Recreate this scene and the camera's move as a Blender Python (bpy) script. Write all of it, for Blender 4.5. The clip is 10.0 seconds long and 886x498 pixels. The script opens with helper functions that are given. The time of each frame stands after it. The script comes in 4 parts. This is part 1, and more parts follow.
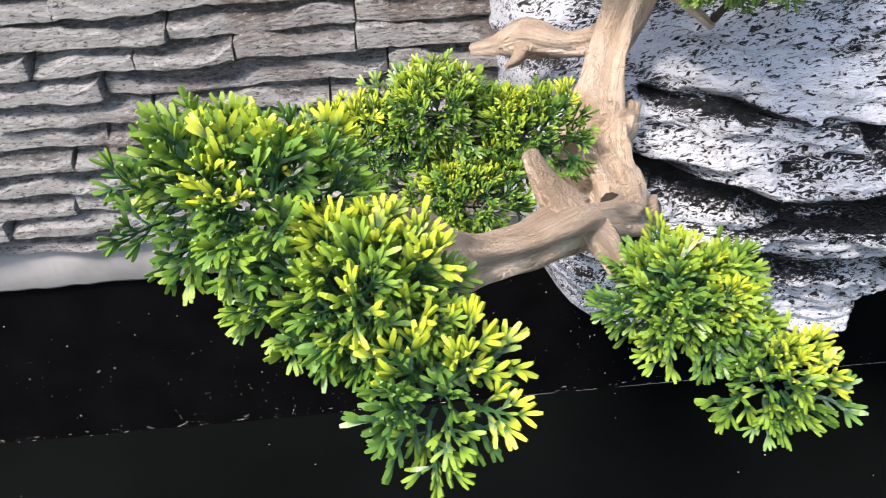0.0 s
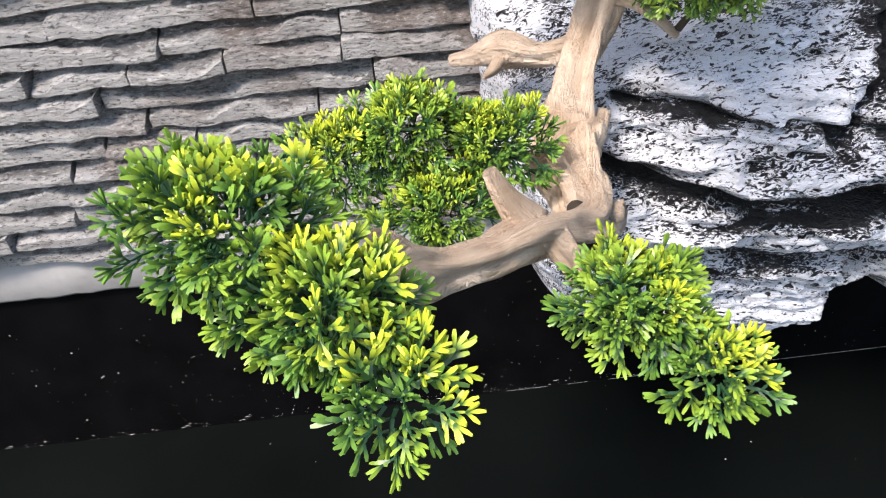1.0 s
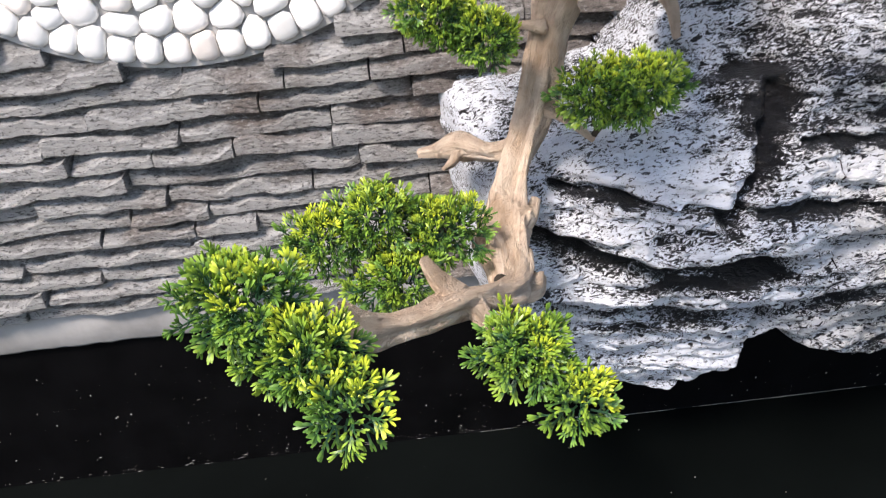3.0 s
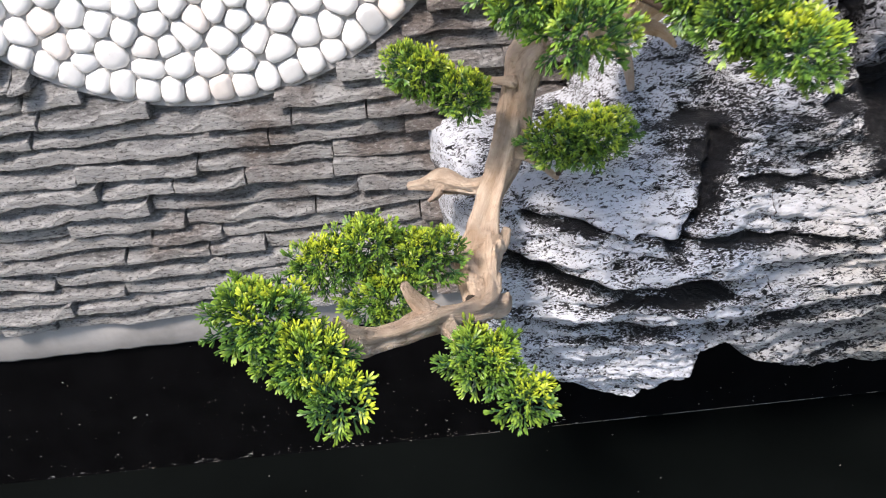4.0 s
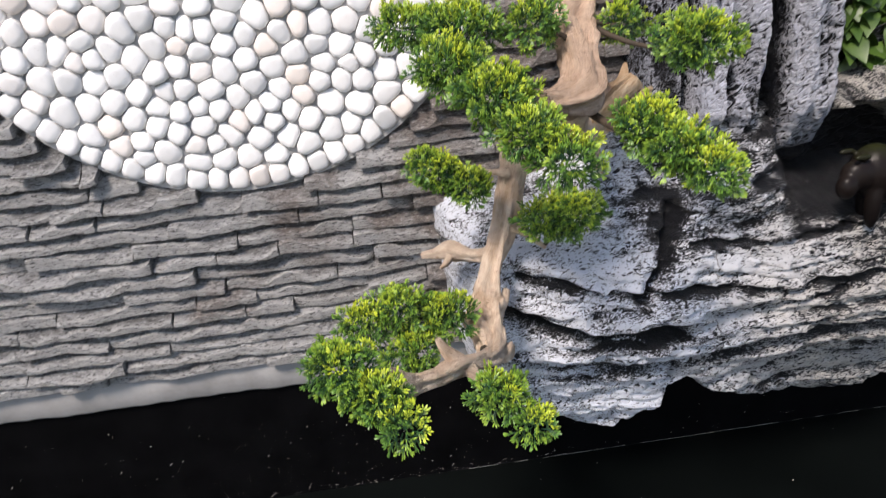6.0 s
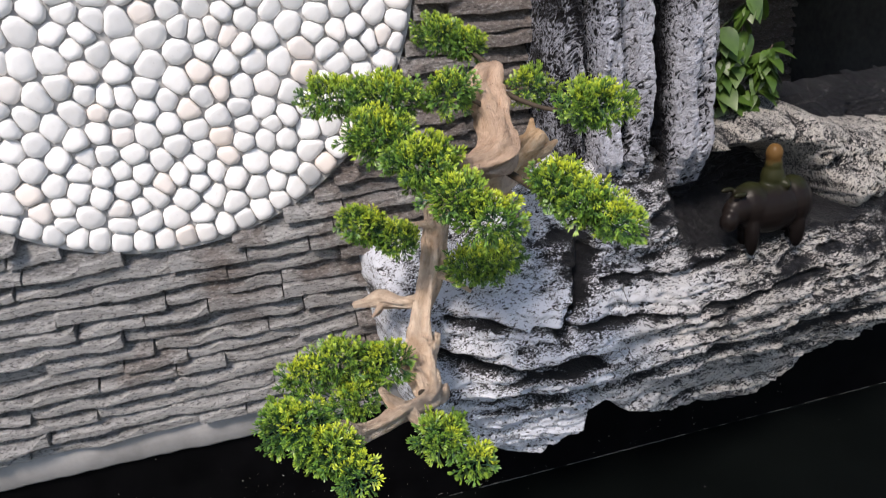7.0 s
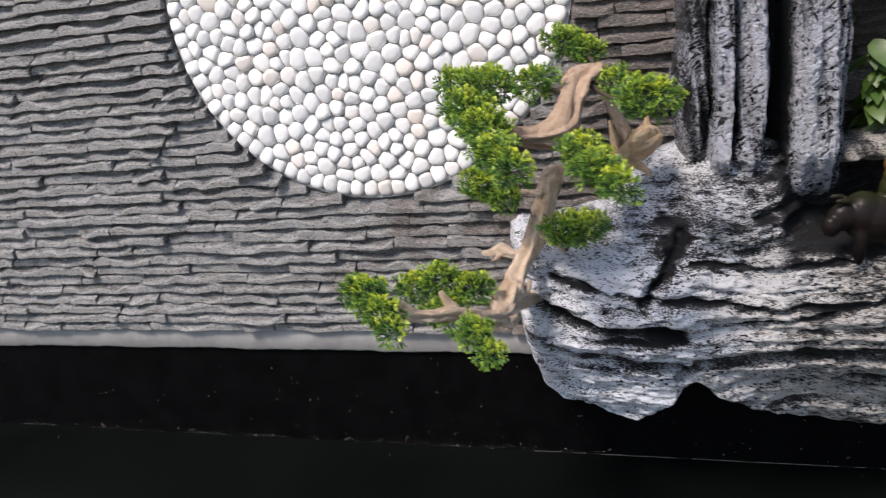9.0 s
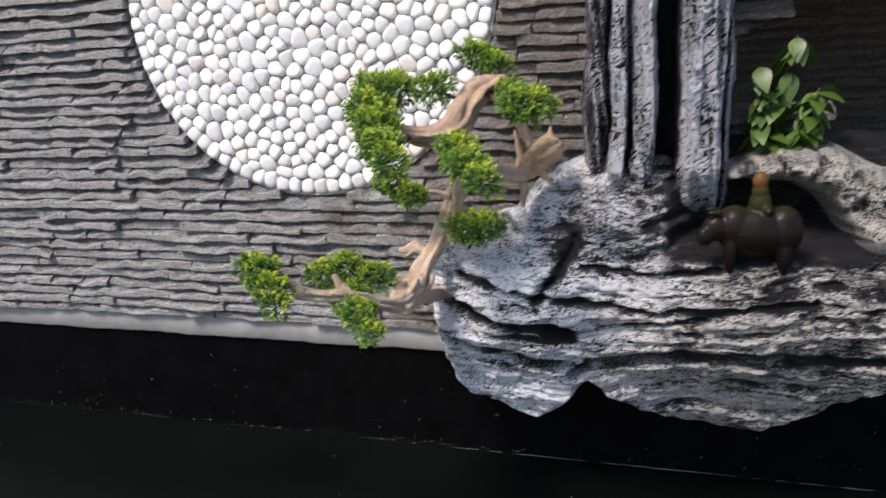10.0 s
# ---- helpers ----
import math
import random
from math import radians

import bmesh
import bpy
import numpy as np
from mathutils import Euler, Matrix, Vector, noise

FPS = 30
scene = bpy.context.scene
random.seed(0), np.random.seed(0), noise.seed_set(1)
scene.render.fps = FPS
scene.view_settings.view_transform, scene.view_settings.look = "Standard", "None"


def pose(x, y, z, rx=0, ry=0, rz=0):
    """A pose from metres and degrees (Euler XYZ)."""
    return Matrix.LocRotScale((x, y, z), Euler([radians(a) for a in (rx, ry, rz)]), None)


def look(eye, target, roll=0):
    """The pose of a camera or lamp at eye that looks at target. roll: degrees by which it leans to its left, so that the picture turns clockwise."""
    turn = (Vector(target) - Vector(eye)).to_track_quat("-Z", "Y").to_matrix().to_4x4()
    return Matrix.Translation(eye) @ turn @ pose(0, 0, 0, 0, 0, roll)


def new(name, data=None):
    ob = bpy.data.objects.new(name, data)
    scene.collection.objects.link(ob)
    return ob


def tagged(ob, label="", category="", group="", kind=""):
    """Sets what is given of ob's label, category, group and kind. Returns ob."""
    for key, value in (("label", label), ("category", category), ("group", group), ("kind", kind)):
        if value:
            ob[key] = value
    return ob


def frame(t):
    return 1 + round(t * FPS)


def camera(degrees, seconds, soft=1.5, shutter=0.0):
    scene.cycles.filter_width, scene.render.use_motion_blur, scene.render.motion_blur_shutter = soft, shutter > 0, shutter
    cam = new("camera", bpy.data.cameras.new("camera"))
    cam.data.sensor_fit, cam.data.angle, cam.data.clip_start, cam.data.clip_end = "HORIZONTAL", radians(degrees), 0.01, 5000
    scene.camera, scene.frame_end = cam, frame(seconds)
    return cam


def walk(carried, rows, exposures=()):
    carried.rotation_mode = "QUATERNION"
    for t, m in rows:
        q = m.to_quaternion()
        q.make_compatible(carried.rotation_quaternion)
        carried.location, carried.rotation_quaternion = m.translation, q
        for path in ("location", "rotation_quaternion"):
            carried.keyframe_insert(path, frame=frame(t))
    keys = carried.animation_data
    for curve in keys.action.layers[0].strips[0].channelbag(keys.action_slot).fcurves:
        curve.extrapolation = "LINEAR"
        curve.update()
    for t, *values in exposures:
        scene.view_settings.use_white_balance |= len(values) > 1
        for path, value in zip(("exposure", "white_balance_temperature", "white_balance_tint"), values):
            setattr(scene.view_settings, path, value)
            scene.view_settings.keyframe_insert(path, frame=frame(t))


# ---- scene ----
cam = camera(66.6, 10.0, soft=1.1, shutter=0.5)
PATH = [
    (0.0, (0.2040, -0.7170, 1.0823), (0.2190, 0.1422, 0.5708), -4.59),
    (0.5, (0.2127, -0.7250, 1.0883), (0.2329, 0.1370, 0.5819), -5.06),
    (1.0, (0.2181, -0.7350, 1.0998), (0.2304, 0.1205, 0.5821), -6.13),
    (1.5, (0.2200, -0.7570, 1.1156), (0.2323, 0.1036, 0.6065), -5.98),
    (2.0, (0.2280, -0.7860, 1.1318), (0.2465, 0.0849, 0.6407), -5.78),
    (2.5, (0.2401, -0.8130, 1.1485), (0.2684, 0.0659, 0.6724), -5.60),
    (3.0, (0.2487, -0.8390, 1.1706), (0.2704, 0.0506, 0.7143), -5.72),
    (4.5, (0.2743, -0.9850, 1.2502), (0.2943, -0.0814, 0.8222), -5.10),
    (5.0, (0.2754, -1.0450, 1.2672), (0.2976, -0.1325, 0.8587), -5.33),
    (5.2, (0.2720, -1.0560, 1.2726), (0.2969, -0.1452, 0.8606), -5.54),
    (6.3, (0.2087, -1.0700, 1.3416), (0.3176, -0.1494, 0.9665), -5.44),
    (6.5, (0.2089, -1.0780, 1.3516), (0.3574, -0.1618, 0.9794), -5.17),
    (7.0, (0.1927, -1.1020, 1.3677), (0.3910, -0.1886, 1.0122), -6.04),
    (7.5, (0.1883, -1.1420, 1.3732), (0.3447, -0.2070, 1.0550), -6.73),
    (8.0, (0.2421, -1.2250, 1.3598), (0.1786, -0.2876, 1.0174), -6.04),
    (8.5, (0.3767, -1.3220, 1.3316), (0.1899, -0.3934, 1.0109), -4.59),
    (9.0, (0.5016, -1.3790, 1.3147), (0.2503, -0.4521, 1.0360), -5.70),
    (9.5, (0.6006, -1.4010, 1.2918), (0.3381, -0.4787, 1.0083), -4.09),
    (10.0, (0.6958, -1.4250, 1.2714), (0.4342, -0.4911, 1.0277), -2.51),
]
EXPOSURES = [(0.0, 0.88, 6650, 13), (1.5, 1.0, 6650, 13), (2.0, 0.94, 6650, 13), (2.5, 0.78, 6650, 13), (3.0, 0.72, 6650, 13), (4.5, 0.55, 6650, 13), (5.0, 0.53, 6650, 13), (6.5, 0.24, 6650, 13), (8.0, 0.18, 6650, 13), (9.0, 0.25, 6650, 13), (10.0, 0.3, 6650, 13)]
walk(cam, [(t, look(eye, target, roll)) for t, eye, target, roll in PATH], EXPOSURES)

# ---- light ----
world = bpy.data.worlds.new("sky")
scene.world = world
world.use_nodes = True
wn = world.node_tree
sky = wn.nodes.new("ShaderNodeTexSky")
sky.sky_type, sky.sun_disc = "NISHITA", False
sky.sun_elevation, sky.sun_rotation = radians(51), radians(-143)
wn.links.new(sky.outputs[0], wn.nodes["Background"].inputs[0])
wn.nodes["Background"].inputs[1].default_value = 0.16

sun_data = bpy.data.lights.new("sun", "SUN")
sun_data.energy, sun_data.angle, sun_data.color = 3.9, radians(14), (1.0, 0.905, 0.82)
sun = new("sun", sun_data)
sun.matrix_world = look((-1.7, -2.3, 4.2), (0, 0, 0.6))
tagged(sun, kind="structure")


# ---- materials ----
def material(name, rough=0.7, metal=0.0, spec=0.5):
    m = bpy.data.materials.new(name)
    m.use_nodes = True
    b = m.node_tree.nodes["Principled BSDF"]
    b.inputs["Roughness"].default_value = rough
    b.inputs["Metallic"].default_value = metal
    b.inputs["Specular IOR Level"].default_value = spec
    return m, m.node_tree, b


def coords(nt, scale=(1, 1, 1), kind="Object"):
    tc = nt.nodes.new("ShaderNodeTexCoord")
    mp = nt.nodes.new("ShaderNodeMapping")
    mp.inputs["Scale"].default_value = scale
    nt.links.new(tc.outputs[kind], mp.inputs[0])
    return mp.outputs[0]


def noise_of(nt, vec, scale, detail=4, rough=0.55, distort=0.0):
    n = nt.nodes.new("ShaderNodeTexNoise")
    n.inputs["Scale"].default_value, n.inputs["Detail"].default_value = scale, detail
    n.inputs["Roughness"].default_value, n.inputs["Distortion"].default_value = rough, distort
    if vec is not None:
        nt.links.new(vec, n.inputs["Vector"])
    return n.outputs["Fac"]


def ramp(nt, fac, stops):
    r = nt.nodes.new("ShaderNodeValToRGB")
    e = r.color_ramp.elements
    e[0].position, e[0].color = stops[0][0], (*stops[0][1], 1)
    e[1].position, e[1].color = stops[-1][0], (*stops[-1][1], 1)
    for p, c in stops[1:-1]:
        k = e.new(p)
        k.color = (*c, 1)
    nt.links.new(fac, r.inputs[0])
    return r.outputs[0]


def grey(v):
    return (v, v, v)


def math_of(nt, op, a, b):
    n = nt.nodes.new("ShaderNodeMath")
    n.operation = op
    for i, v in enumerate((a, b)):
        if isinstance(v, (int, float)):
            n.inputs[i].default_value = v
        else:
            nt.links.new(v, n.inputs[i])
    return n.outputs[0]


def mixed(nt, fac, a, b, how="MIX"):
    n = nt.nodes.new("ShaderNodeMix")
    n.data_type, n.blend_type = "RGBA", how
    for i, v in ((0, fac), (6, a), (7, b)):
        if isinstance(v, (int, float)):
            n.inputs[i].default_value = v
        elif isinstance(v, tuple):
            n.inputs[i].default_value = (*v, 1)
        else:
            nt.links.new(v, n.inputs[i])
    return n.outputs[2]


def bump(nt, b, height, strength, distance):
    n = nt.nodes.new("ShaderNodeBump")
    n.inputs["Strength"].default_value, n.inputs["Distance"].default_value = strength, distance
    nt.links.new(height, n.inputs["Height"])
    nt.links.new(n.outputs[0], b.inputs["Normal"])


def attribute(nt, name):
    a = nt.nodes.new("ShaderNodeAttribute")
    a.attribute_name = name
    return a.outputs["Fac"]


def object_random(nt):
    return nt.nodes.new("ShaderNodeObjectInfo").outputs["Random"]


def slate_material(per_object=True):
    m, nt, b = material("grey_slate" if per_object else "grey_slate_joined", 0.62)
    if per_object:
        rnd = object_random(nt)
    else:
        rnd = nt.nodes.new("ShaderNodeNewGeometry").outputs["Random Per Island"]
    g = nt.nodes.new("ShaderNodeNewGeometry").outputs["Position"]
    mp = nt.nodes.new("ShaderNodeMapping")
    mp.inputs["Scale"].default_value = (1, 1, 3.2)
    nt.links.new(g, mp.inputs[0])
    grain = noise_of(nt, mp.outputs[0], 30, 7, 0.72, 0.8)
    blot = noise_of(nt, g, 9, 3)
    fine = noise_of(nt, mp.outputs[0], 120, 4, 0.75, 0.5)
    base = ramp(nt, rnd, [(0.0, (0.17, 0.166, 0.163)), (0.35, (0.27, 0.268, 0.267)), (0.7, (0.31, 0.31, 0.312)), (1.0, (0.43, 0.428, 0.425))])
    tone = ramp(nt, grain, [(0.34, grey(0.58)), (0.5, grey(0.98)), (0.66, grey(1.42))])
    col = mixed(nt, 1.0, base, tone, "MULTIPLY")
    # light caught by the lip and ridge, mixed into the stone colour
    lip_light = math_of(nt, "ADD", attribute(nt, "amount"), math_of(nt, "MULTIPLY", grain, 0.5))
    col = mixed(nt, ramp(nt, lip_light, [(0.60, grey(0)), (1.15, grey(0.8))]), col, (0.50, 0.495, 0.485))
    sep = nt.nodes.new("ShaderNodeSeparateXYZ")
    nt.links.new(g, sep.inputs[0])
    # brown damp stain plus painted boulder shade, both growing towards +x
    damp_shade = math_of(nt, "ADD", blot, math_of(nt, "ADD", math_of(nt, "MULTIPLY", rnd, 0.12), math_of(nt, "MULTIPLY", sep.outputs[0], 0.42)))
    brown = ramp(nt, damp_shade, [(0.57, grey(0)), (0.76, grey(0.80))])
    col = mixed(nt, brown, col, (0.165, 0.128, 0.108))
    dirt = ramp(nt, fine, [(0.39, grey(0.85)), (0.46, grey(0))])
    col = mixed(nt, dirt, col, (0.05, 0.048, 0.045))
    fleck = ramp(nt, fine, [(0.56, grey(0)), (0.64, grey(0.7))])
    col = mixed(nt, fleck, col, (0.62, 0.615, 0.60))
    nt.links.new(col, b.inputs["Base Color"])
    h = math_of(nt, "ADD", grain, math_of(nt, "MULTIPLY", fine, 0.8))
    bump(nt, b, h, 1.0, 0.012)
    return m


def pebble_material(per_object=True):
    m, nt, b = material("white_pebble" if per_object else "white_pebble_joined", 0.42)
    rnd = object_random(nt) if per_object else nt.nodes.new("ShaderNodeNewGeometry").outputs["Random Per Island"]
    v = coords(nt)
    n = noise_of(nt, v, 45, 4)
    s = noise_of(nt, v, 160, 3, 0.7)
    base = ramp(nt, rnd, [(0.0, (0.68, 0.68, 0.67)), (0.82, (0.80, 0.795, 0.78)), (0.93, (0.74, 0.69, 0.65)), (1.0, (0.72, 0.65, 0.59))])
    col = mixed(nt, ramp(nt, n, [(0.5, grey(0)), (0.75, grey(0.35))]), base, (0.62, 0.60, 0.57))
    col = mixed(nt, ramp(nt, s, [(0.70, grey(0)), (0.76, grey(0.5))]), col, (0.30, 0.28, 0.26))
    nt.links.new(col, b.inputs["Base Color"])
    bump(nt, b, n, 0.25, 0.004)
    return m


def rock_material(name, white, tint, far_tint, stretch, turn=0.0, rough=0.34, relief_depth=0.005, soft=False, crackle=0.95, grain=1.2, scale=150):
    """Black cement dry-brushed with pale paint that catches the high grain; the paint turns warmer along the rock."""
    m, nt, b = material(name, rough)
    tc = nt.nodes.new("ShaderNodeTexCoord")
    spin = nt.nodes.new("ShaderNodeMapping")
    spin.inputs["Rotation"].default_value = (0, radians(turn), 0)
    nt.links.new(tc.outputs["Object"], spin.inputs[0])
    mp = nt.nodes.new("ShaderNodeMapping")
    mp.inputs["Scale"].default_value = stretch
    nt.links.new(spin.outputs[0], mp.inputs[0])
    g = mp.outputs[0]
    big = noise_of(nt, tc.outputs["Object"], 9, 3)
    mid = noise_of(nt, g, scale, 4, 0.66, 0.8)
    fine = noise_of(nt, g, scale * 2.4, 3, 0.65, 0.4)
    ridge = math_of(nt, "SUBTRACT", 1.0, math_of(nt, "MULTIPLY", math_of(nt, "ABSOLUTE", math_of(nt, "SUBTRACT", mid, 0.5), 0.0), 5.0))
    f = math_of(nt, "ADD", attribute(nt, "dry"), math_of(nt, "MULTIPLY", math_of(nt, "SUBTRACT", ridge, 0.55), crackle))
    f = math_of(nt, "ADD", f, math_of(nt, "MULTIPLY", math_of(nt, "SUBTRACT", fine, 0.5), grain))
    f = math_of(nt, "ADD", f, math_of(nt, "MULTIPLY", math_of(nt, "SUBTRACT", big, 0.5), 0.5))
    f = math_of(nt, "ADD", f, white)
    sep = nt.nodes.new("ShaderNodeSeparateXYZ")
    nt.links.new(tc.outputs["Object"], sep.inputs[0])
    along = math_of(nt, "ADD", sep.outputs[0], math_of(nt, "MULTIPLY", math_of(nt, "SUBTRACT", big, 0.5), 0.35))
    pale = mixed(nt, ramp(nt, along, [(0.60, grey(0)), (0.82, grey(1))]), tint, far_tint)
    stops = [(0.34, grey(0)), (0.48, grey(0.09)), (0.60, grey(0.50)), (0.82, grey(1))] if soft else [(0.42, grey(0)), (0.48, grey(0.10)), (0.53, grey(0.72)), (0.62, grey(1))]
    nt.links.new(mixed(nt, ramp(nt, f, stops), (0.010, 0.010, 0.012), pale), b.inputs["Base Color"])
    bump(nt, b, math_of(nt, "ADD", math_of(nt, "MULTIPLY", ridge, 0.5), fine), 1.0, relief_depth)
    return m


def wood_material(name, dark, middle, pale):
    m, nt, b = material(name, 0.7)
    v = coords(nt, (1, 1, 1), "UV")
    grain = noise_of(nt, v, 17, 7, 0.72, 0.9)
    o = coords(nt)
    blot = noise_of(nt, o, 22, 3)
    rough = noise_of(nt, o, 75, 5, 0.65, 0.6)
    col = ramp(nt, math_of(nt, "ADD", math_of(nt, "MULTIPLY", grain, 0.6), math_of(nt, "MULTIPLY", rough, 0.4)), [(0.32, dark), (0.43, middle), (0.62, pale)])
    col = mixed(nt, ramp(nt, blot, [(0.5, grey(0)), (0.72, grey(0.6))]), col, (0.40, 0.25, 0.14))
    nt.links.new(col, b.inputs["Base Color"])
    bump(nt, b, math_of(nt, "ADD", math_of(nt, "MULTIPLY", grain, 0.6), rough), 1.0, 0.010)
    return m


def leaf_material():
    m, nt, b = material("artificial_needles", 0.42)
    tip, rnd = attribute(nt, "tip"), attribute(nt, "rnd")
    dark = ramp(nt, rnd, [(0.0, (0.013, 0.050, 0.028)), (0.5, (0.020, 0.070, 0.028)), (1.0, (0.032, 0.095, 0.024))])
    # rnd also carries the painted top light of each pad
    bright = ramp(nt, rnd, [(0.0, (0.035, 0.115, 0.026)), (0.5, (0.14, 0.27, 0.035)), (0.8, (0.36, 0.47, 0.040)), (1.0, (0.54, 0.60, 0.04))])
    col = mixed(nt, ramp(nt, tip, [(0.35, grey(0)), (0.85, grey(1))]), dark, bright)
    nt.links.new(col, b.inputs["Base Color"])
    b.inputs["Subsurface Weight"].default_value = 0.0
    return m


def plain_noise_material(name, dark, light, scale, rough, height=0.002, strength=0.4, stretch=(1, 1, 1), spec=0.5):
    m, nt, b = material(name, rough, 0.0, spec)
    v = coords(nt, stretch)
    n = noise_of(nt, v, scale, 5, 0.6)
    l = noise_of(nt, v, scale * 0.18, 3)
    f = math_of(nt, "ADD", math_of(nt, "MULTIPLY", n, 0.5), math_of(nt, "MULTIPLY", l, 0.5))
    nt.links.new(ramp(nt, f, [(0.35, dark), (0.65, light)]), b.inputs["Base Color"])
    bump(nt, b, n, strength, height)
    return m


def black_paint_material():
    m, nt, b = material("black_waterproof_paint", 0.5, 0.0, 0.05)
    v = coords(nt)
    speck = noise_of(nt, v, 210, 2, 0.5)
    where = noise_of(nt, v, 6, 3)
    s = math_of(nt, "ADD", speck, math_of(nt, "MULTIPLY", where, 0.12))
    n = noise_of(nt, v, 14, 5)
    col = ramp(nt, n, [(0.3, (0.0010, 0.0010, 0.0012)), (0.7, (0.0030, 0.0030, 0.0034))])
    col = mixed(nt, ramp(nt, s, [(0.885, grey(0)), (0.905, grey(0.6))]), col, (0.45, 0.43, 0.38))
    nt.links.new(col, b.inputs["Base Color"])
    bump(nt, b, n, 0.25, 0.003)
    return m


SLATE = slate_material(True)
SLATE_JOINED = slate_material(False)
PEBBLE = pebble_material()
PEBBLE_JOINED = pebble_material(False)
ROCK = rock_material("painted_cement_rock", 0.035, (0.84, 0.87, 0.94), (0.58, 0.56, 0.53), (0.60, 1, 1.5), 6, 0.28)
ROCK_FALL = rock_material("painted_cement_fall", 0.0, (0.70, 0.73, 0.84), (0.66, 0.68, 0.76), (0.42, 1, 1.4), 32, 0.15, 0.022, True, 0.80, 0.4, 75)
ROCK_WARM = rock_material("painted_cement_warm", -0.10, (0.60, 0.57, 0.52), (0.60, 0.57, 0.52), (1, 1, 1), 0, 0.4)
WOOD = wood_material("driftwood", (0.36, 0.23, 0.15), (0.74, 0.55, 0.40), (0.90, 0.75, 0.59))
WOOD_AGED = wood_material("aged_driftwood", (0.24, 0.13, 0.08), (0.58, 0.39, 0.27), (0.78, 0.59, 0.43))
WOOD_RAW = wood_material("split_wood", (0.36, 0.19, 0.09), (0.70, 0.46, 0.26), (0.86, 0.66, 0.44))
LEAF = leaf_material()
PLASTER = plain_noise_material("grey_plaster", (0.19, 0.187, 0.182), (0.29, 0.286, 0.28), 30, 0.55)
GROUT = plain_noise_material("dark_mortar", (0.10, 0.10, 0.10), (0.19, 0.185, 0.18), 60, 0.9)
WHITE_GROUT = plain_noise_material("pale_grout", (0.28, 0.28, 0.272), (0.42, 0.415, 0.41), 60, 0.9)
# the niche's shade is put into this wall colour
NICHE_SHADE = plain_noise_material("shaded_niche_plaster", (0.025, 0.025, 0.025), (0.06, 0.058, 0.055), 60, 0.9)
BLACK = black_paint_material()
GREEN_STEM = plain_noise_material("green_twig", (0.012, 0.04, 0.012), (0.03, 0.075, 0.02), 90, 0.6)
STEM = plain_noise_material("dark_twig", (0.025, 0.018, 0.012), (0.06, 0.042, 0.026), 90, 0.8)
WATER = plain_noise_material("still_dark_water", (0.0018, 0.0024, 0.0024), (0.0046, 0.0060, 0.0058), 3, 0.3, 0.001, 0.05, spec=0.09)
FLECK = plain_noise_material("pale_dust_and_glint", (0.4, 0.38, 0.33), (0.6, 0.58, 0.52), 200, 0.9)
BROAD = plain_noise_material("broad_leaf_green", (0.016, 0.045, 0.007), (0.085, 0.15, 0.02), 25, 0.45)
PAVING = plain_noise_material("pale_paving", (0.25, 0.25, 0.24), (0.34, 0.335, 0.32), 8, 0.8)


# ---- mesh helpers ----
def link_mesh(name, verts, faces, mat, parent=None, smooth=False, label="", attrs=None, uvs=None):
    me = bpy.data.meshes.new(name)
    me.from_pydata([tuple(v) for v in verts], [], [tuple(f) for f in faces])
    me.materials.append(mat)
    if smooth:
        me.polygons.foreach_set("use_smooth", [True] * len(me.polygons))
    for key, values in (attrs or {}).items():
        a = me.attributes.new(key, "FLOAT", "POINT")
        a.data.foreach_set("value", np.asarray(values, dtype=np.float32))
    if uvs is not None:
        layer = me.uv_layers.new(name="UVMap")
        idx = np.zeros(len(me.loops), dtype=np.int32)
        me.loops.foreach_get("vertex_index", idx)
        layer.data.foreach_set("uv", np.asarray(uvs, dtype=np.float32)[idx].ravel())
    me.update()
    ob = new(name, me)
    if parent is not None:
        ob.parent = parent
    if label:
        tagged(ob, label)
    return ob


def part(name, bm, mat, parent, label="", smooth=False):
    me = bpy.data.meshes.new(name)
    bm.to_mesh(me)
    bm.free()
    me.materials.append(mat)
    if smooth:
        me.polygons.foreach_set("use_smooth", [True] * len(me.polygons))
    ob = new(name, me)
    ob.parent = parent
    if label:
        tagged(ob, label)
    return ob


def box(name, lo, hi, mat, parent=None, bevel=0.0):
    bm = bmesh.new()
    bmesh.ops.create_cube(bm, size=1)
    for v in bm.verts:
        for i in range(3):
            v.co[i] = lo[i] + (v.co[i] + 0.5) * (hi[i] - lo[i])
    if bevel:
        bmesh.ops.bevel(bm, geom=bm.edges[:], offset=bevel, segments=2, affect="EDGES")
    return part(name, bm, mat, parent)


def lattice(ix, iy, seed):
    h = (ix.astype(np.int64) * 374761393 + iy.astype(np.int64) * 668265263 + seed * 1442695041) & 0x7FFFFFFF
    h = ((h ^ (h >> 13)) * 1274126177) & 0x7FFFFFFF
    return ((h ^ (h >> 16)) & 0xFFFF) / 65535.0


def vnoise(x, y, seed=0):
    x, y = np.asarray(x, float), np.asarray(y, float)
    ix, iy = np.floor(x), np.floor(y)
    fx, fy = x - ix, y - iy
    fx, fy = fx * fx * (3 - 2 * fx), fy * fy * (3 - 2 * fy)
    ix, iy = ix.astype(np.int64), iy.astype(np.int64)
    a, b = lattice(ix, iy, seed), lattice(ix + 1, iy, seed)
    c, d = lattice(ix, iy + 1, seed), lattice(ix + 1, iy + 1, seed)
    return (a * (1 - fx) + b * fx) * (1 - fy) + (c * (1 - fx) + d * fx) * fy - 0.5


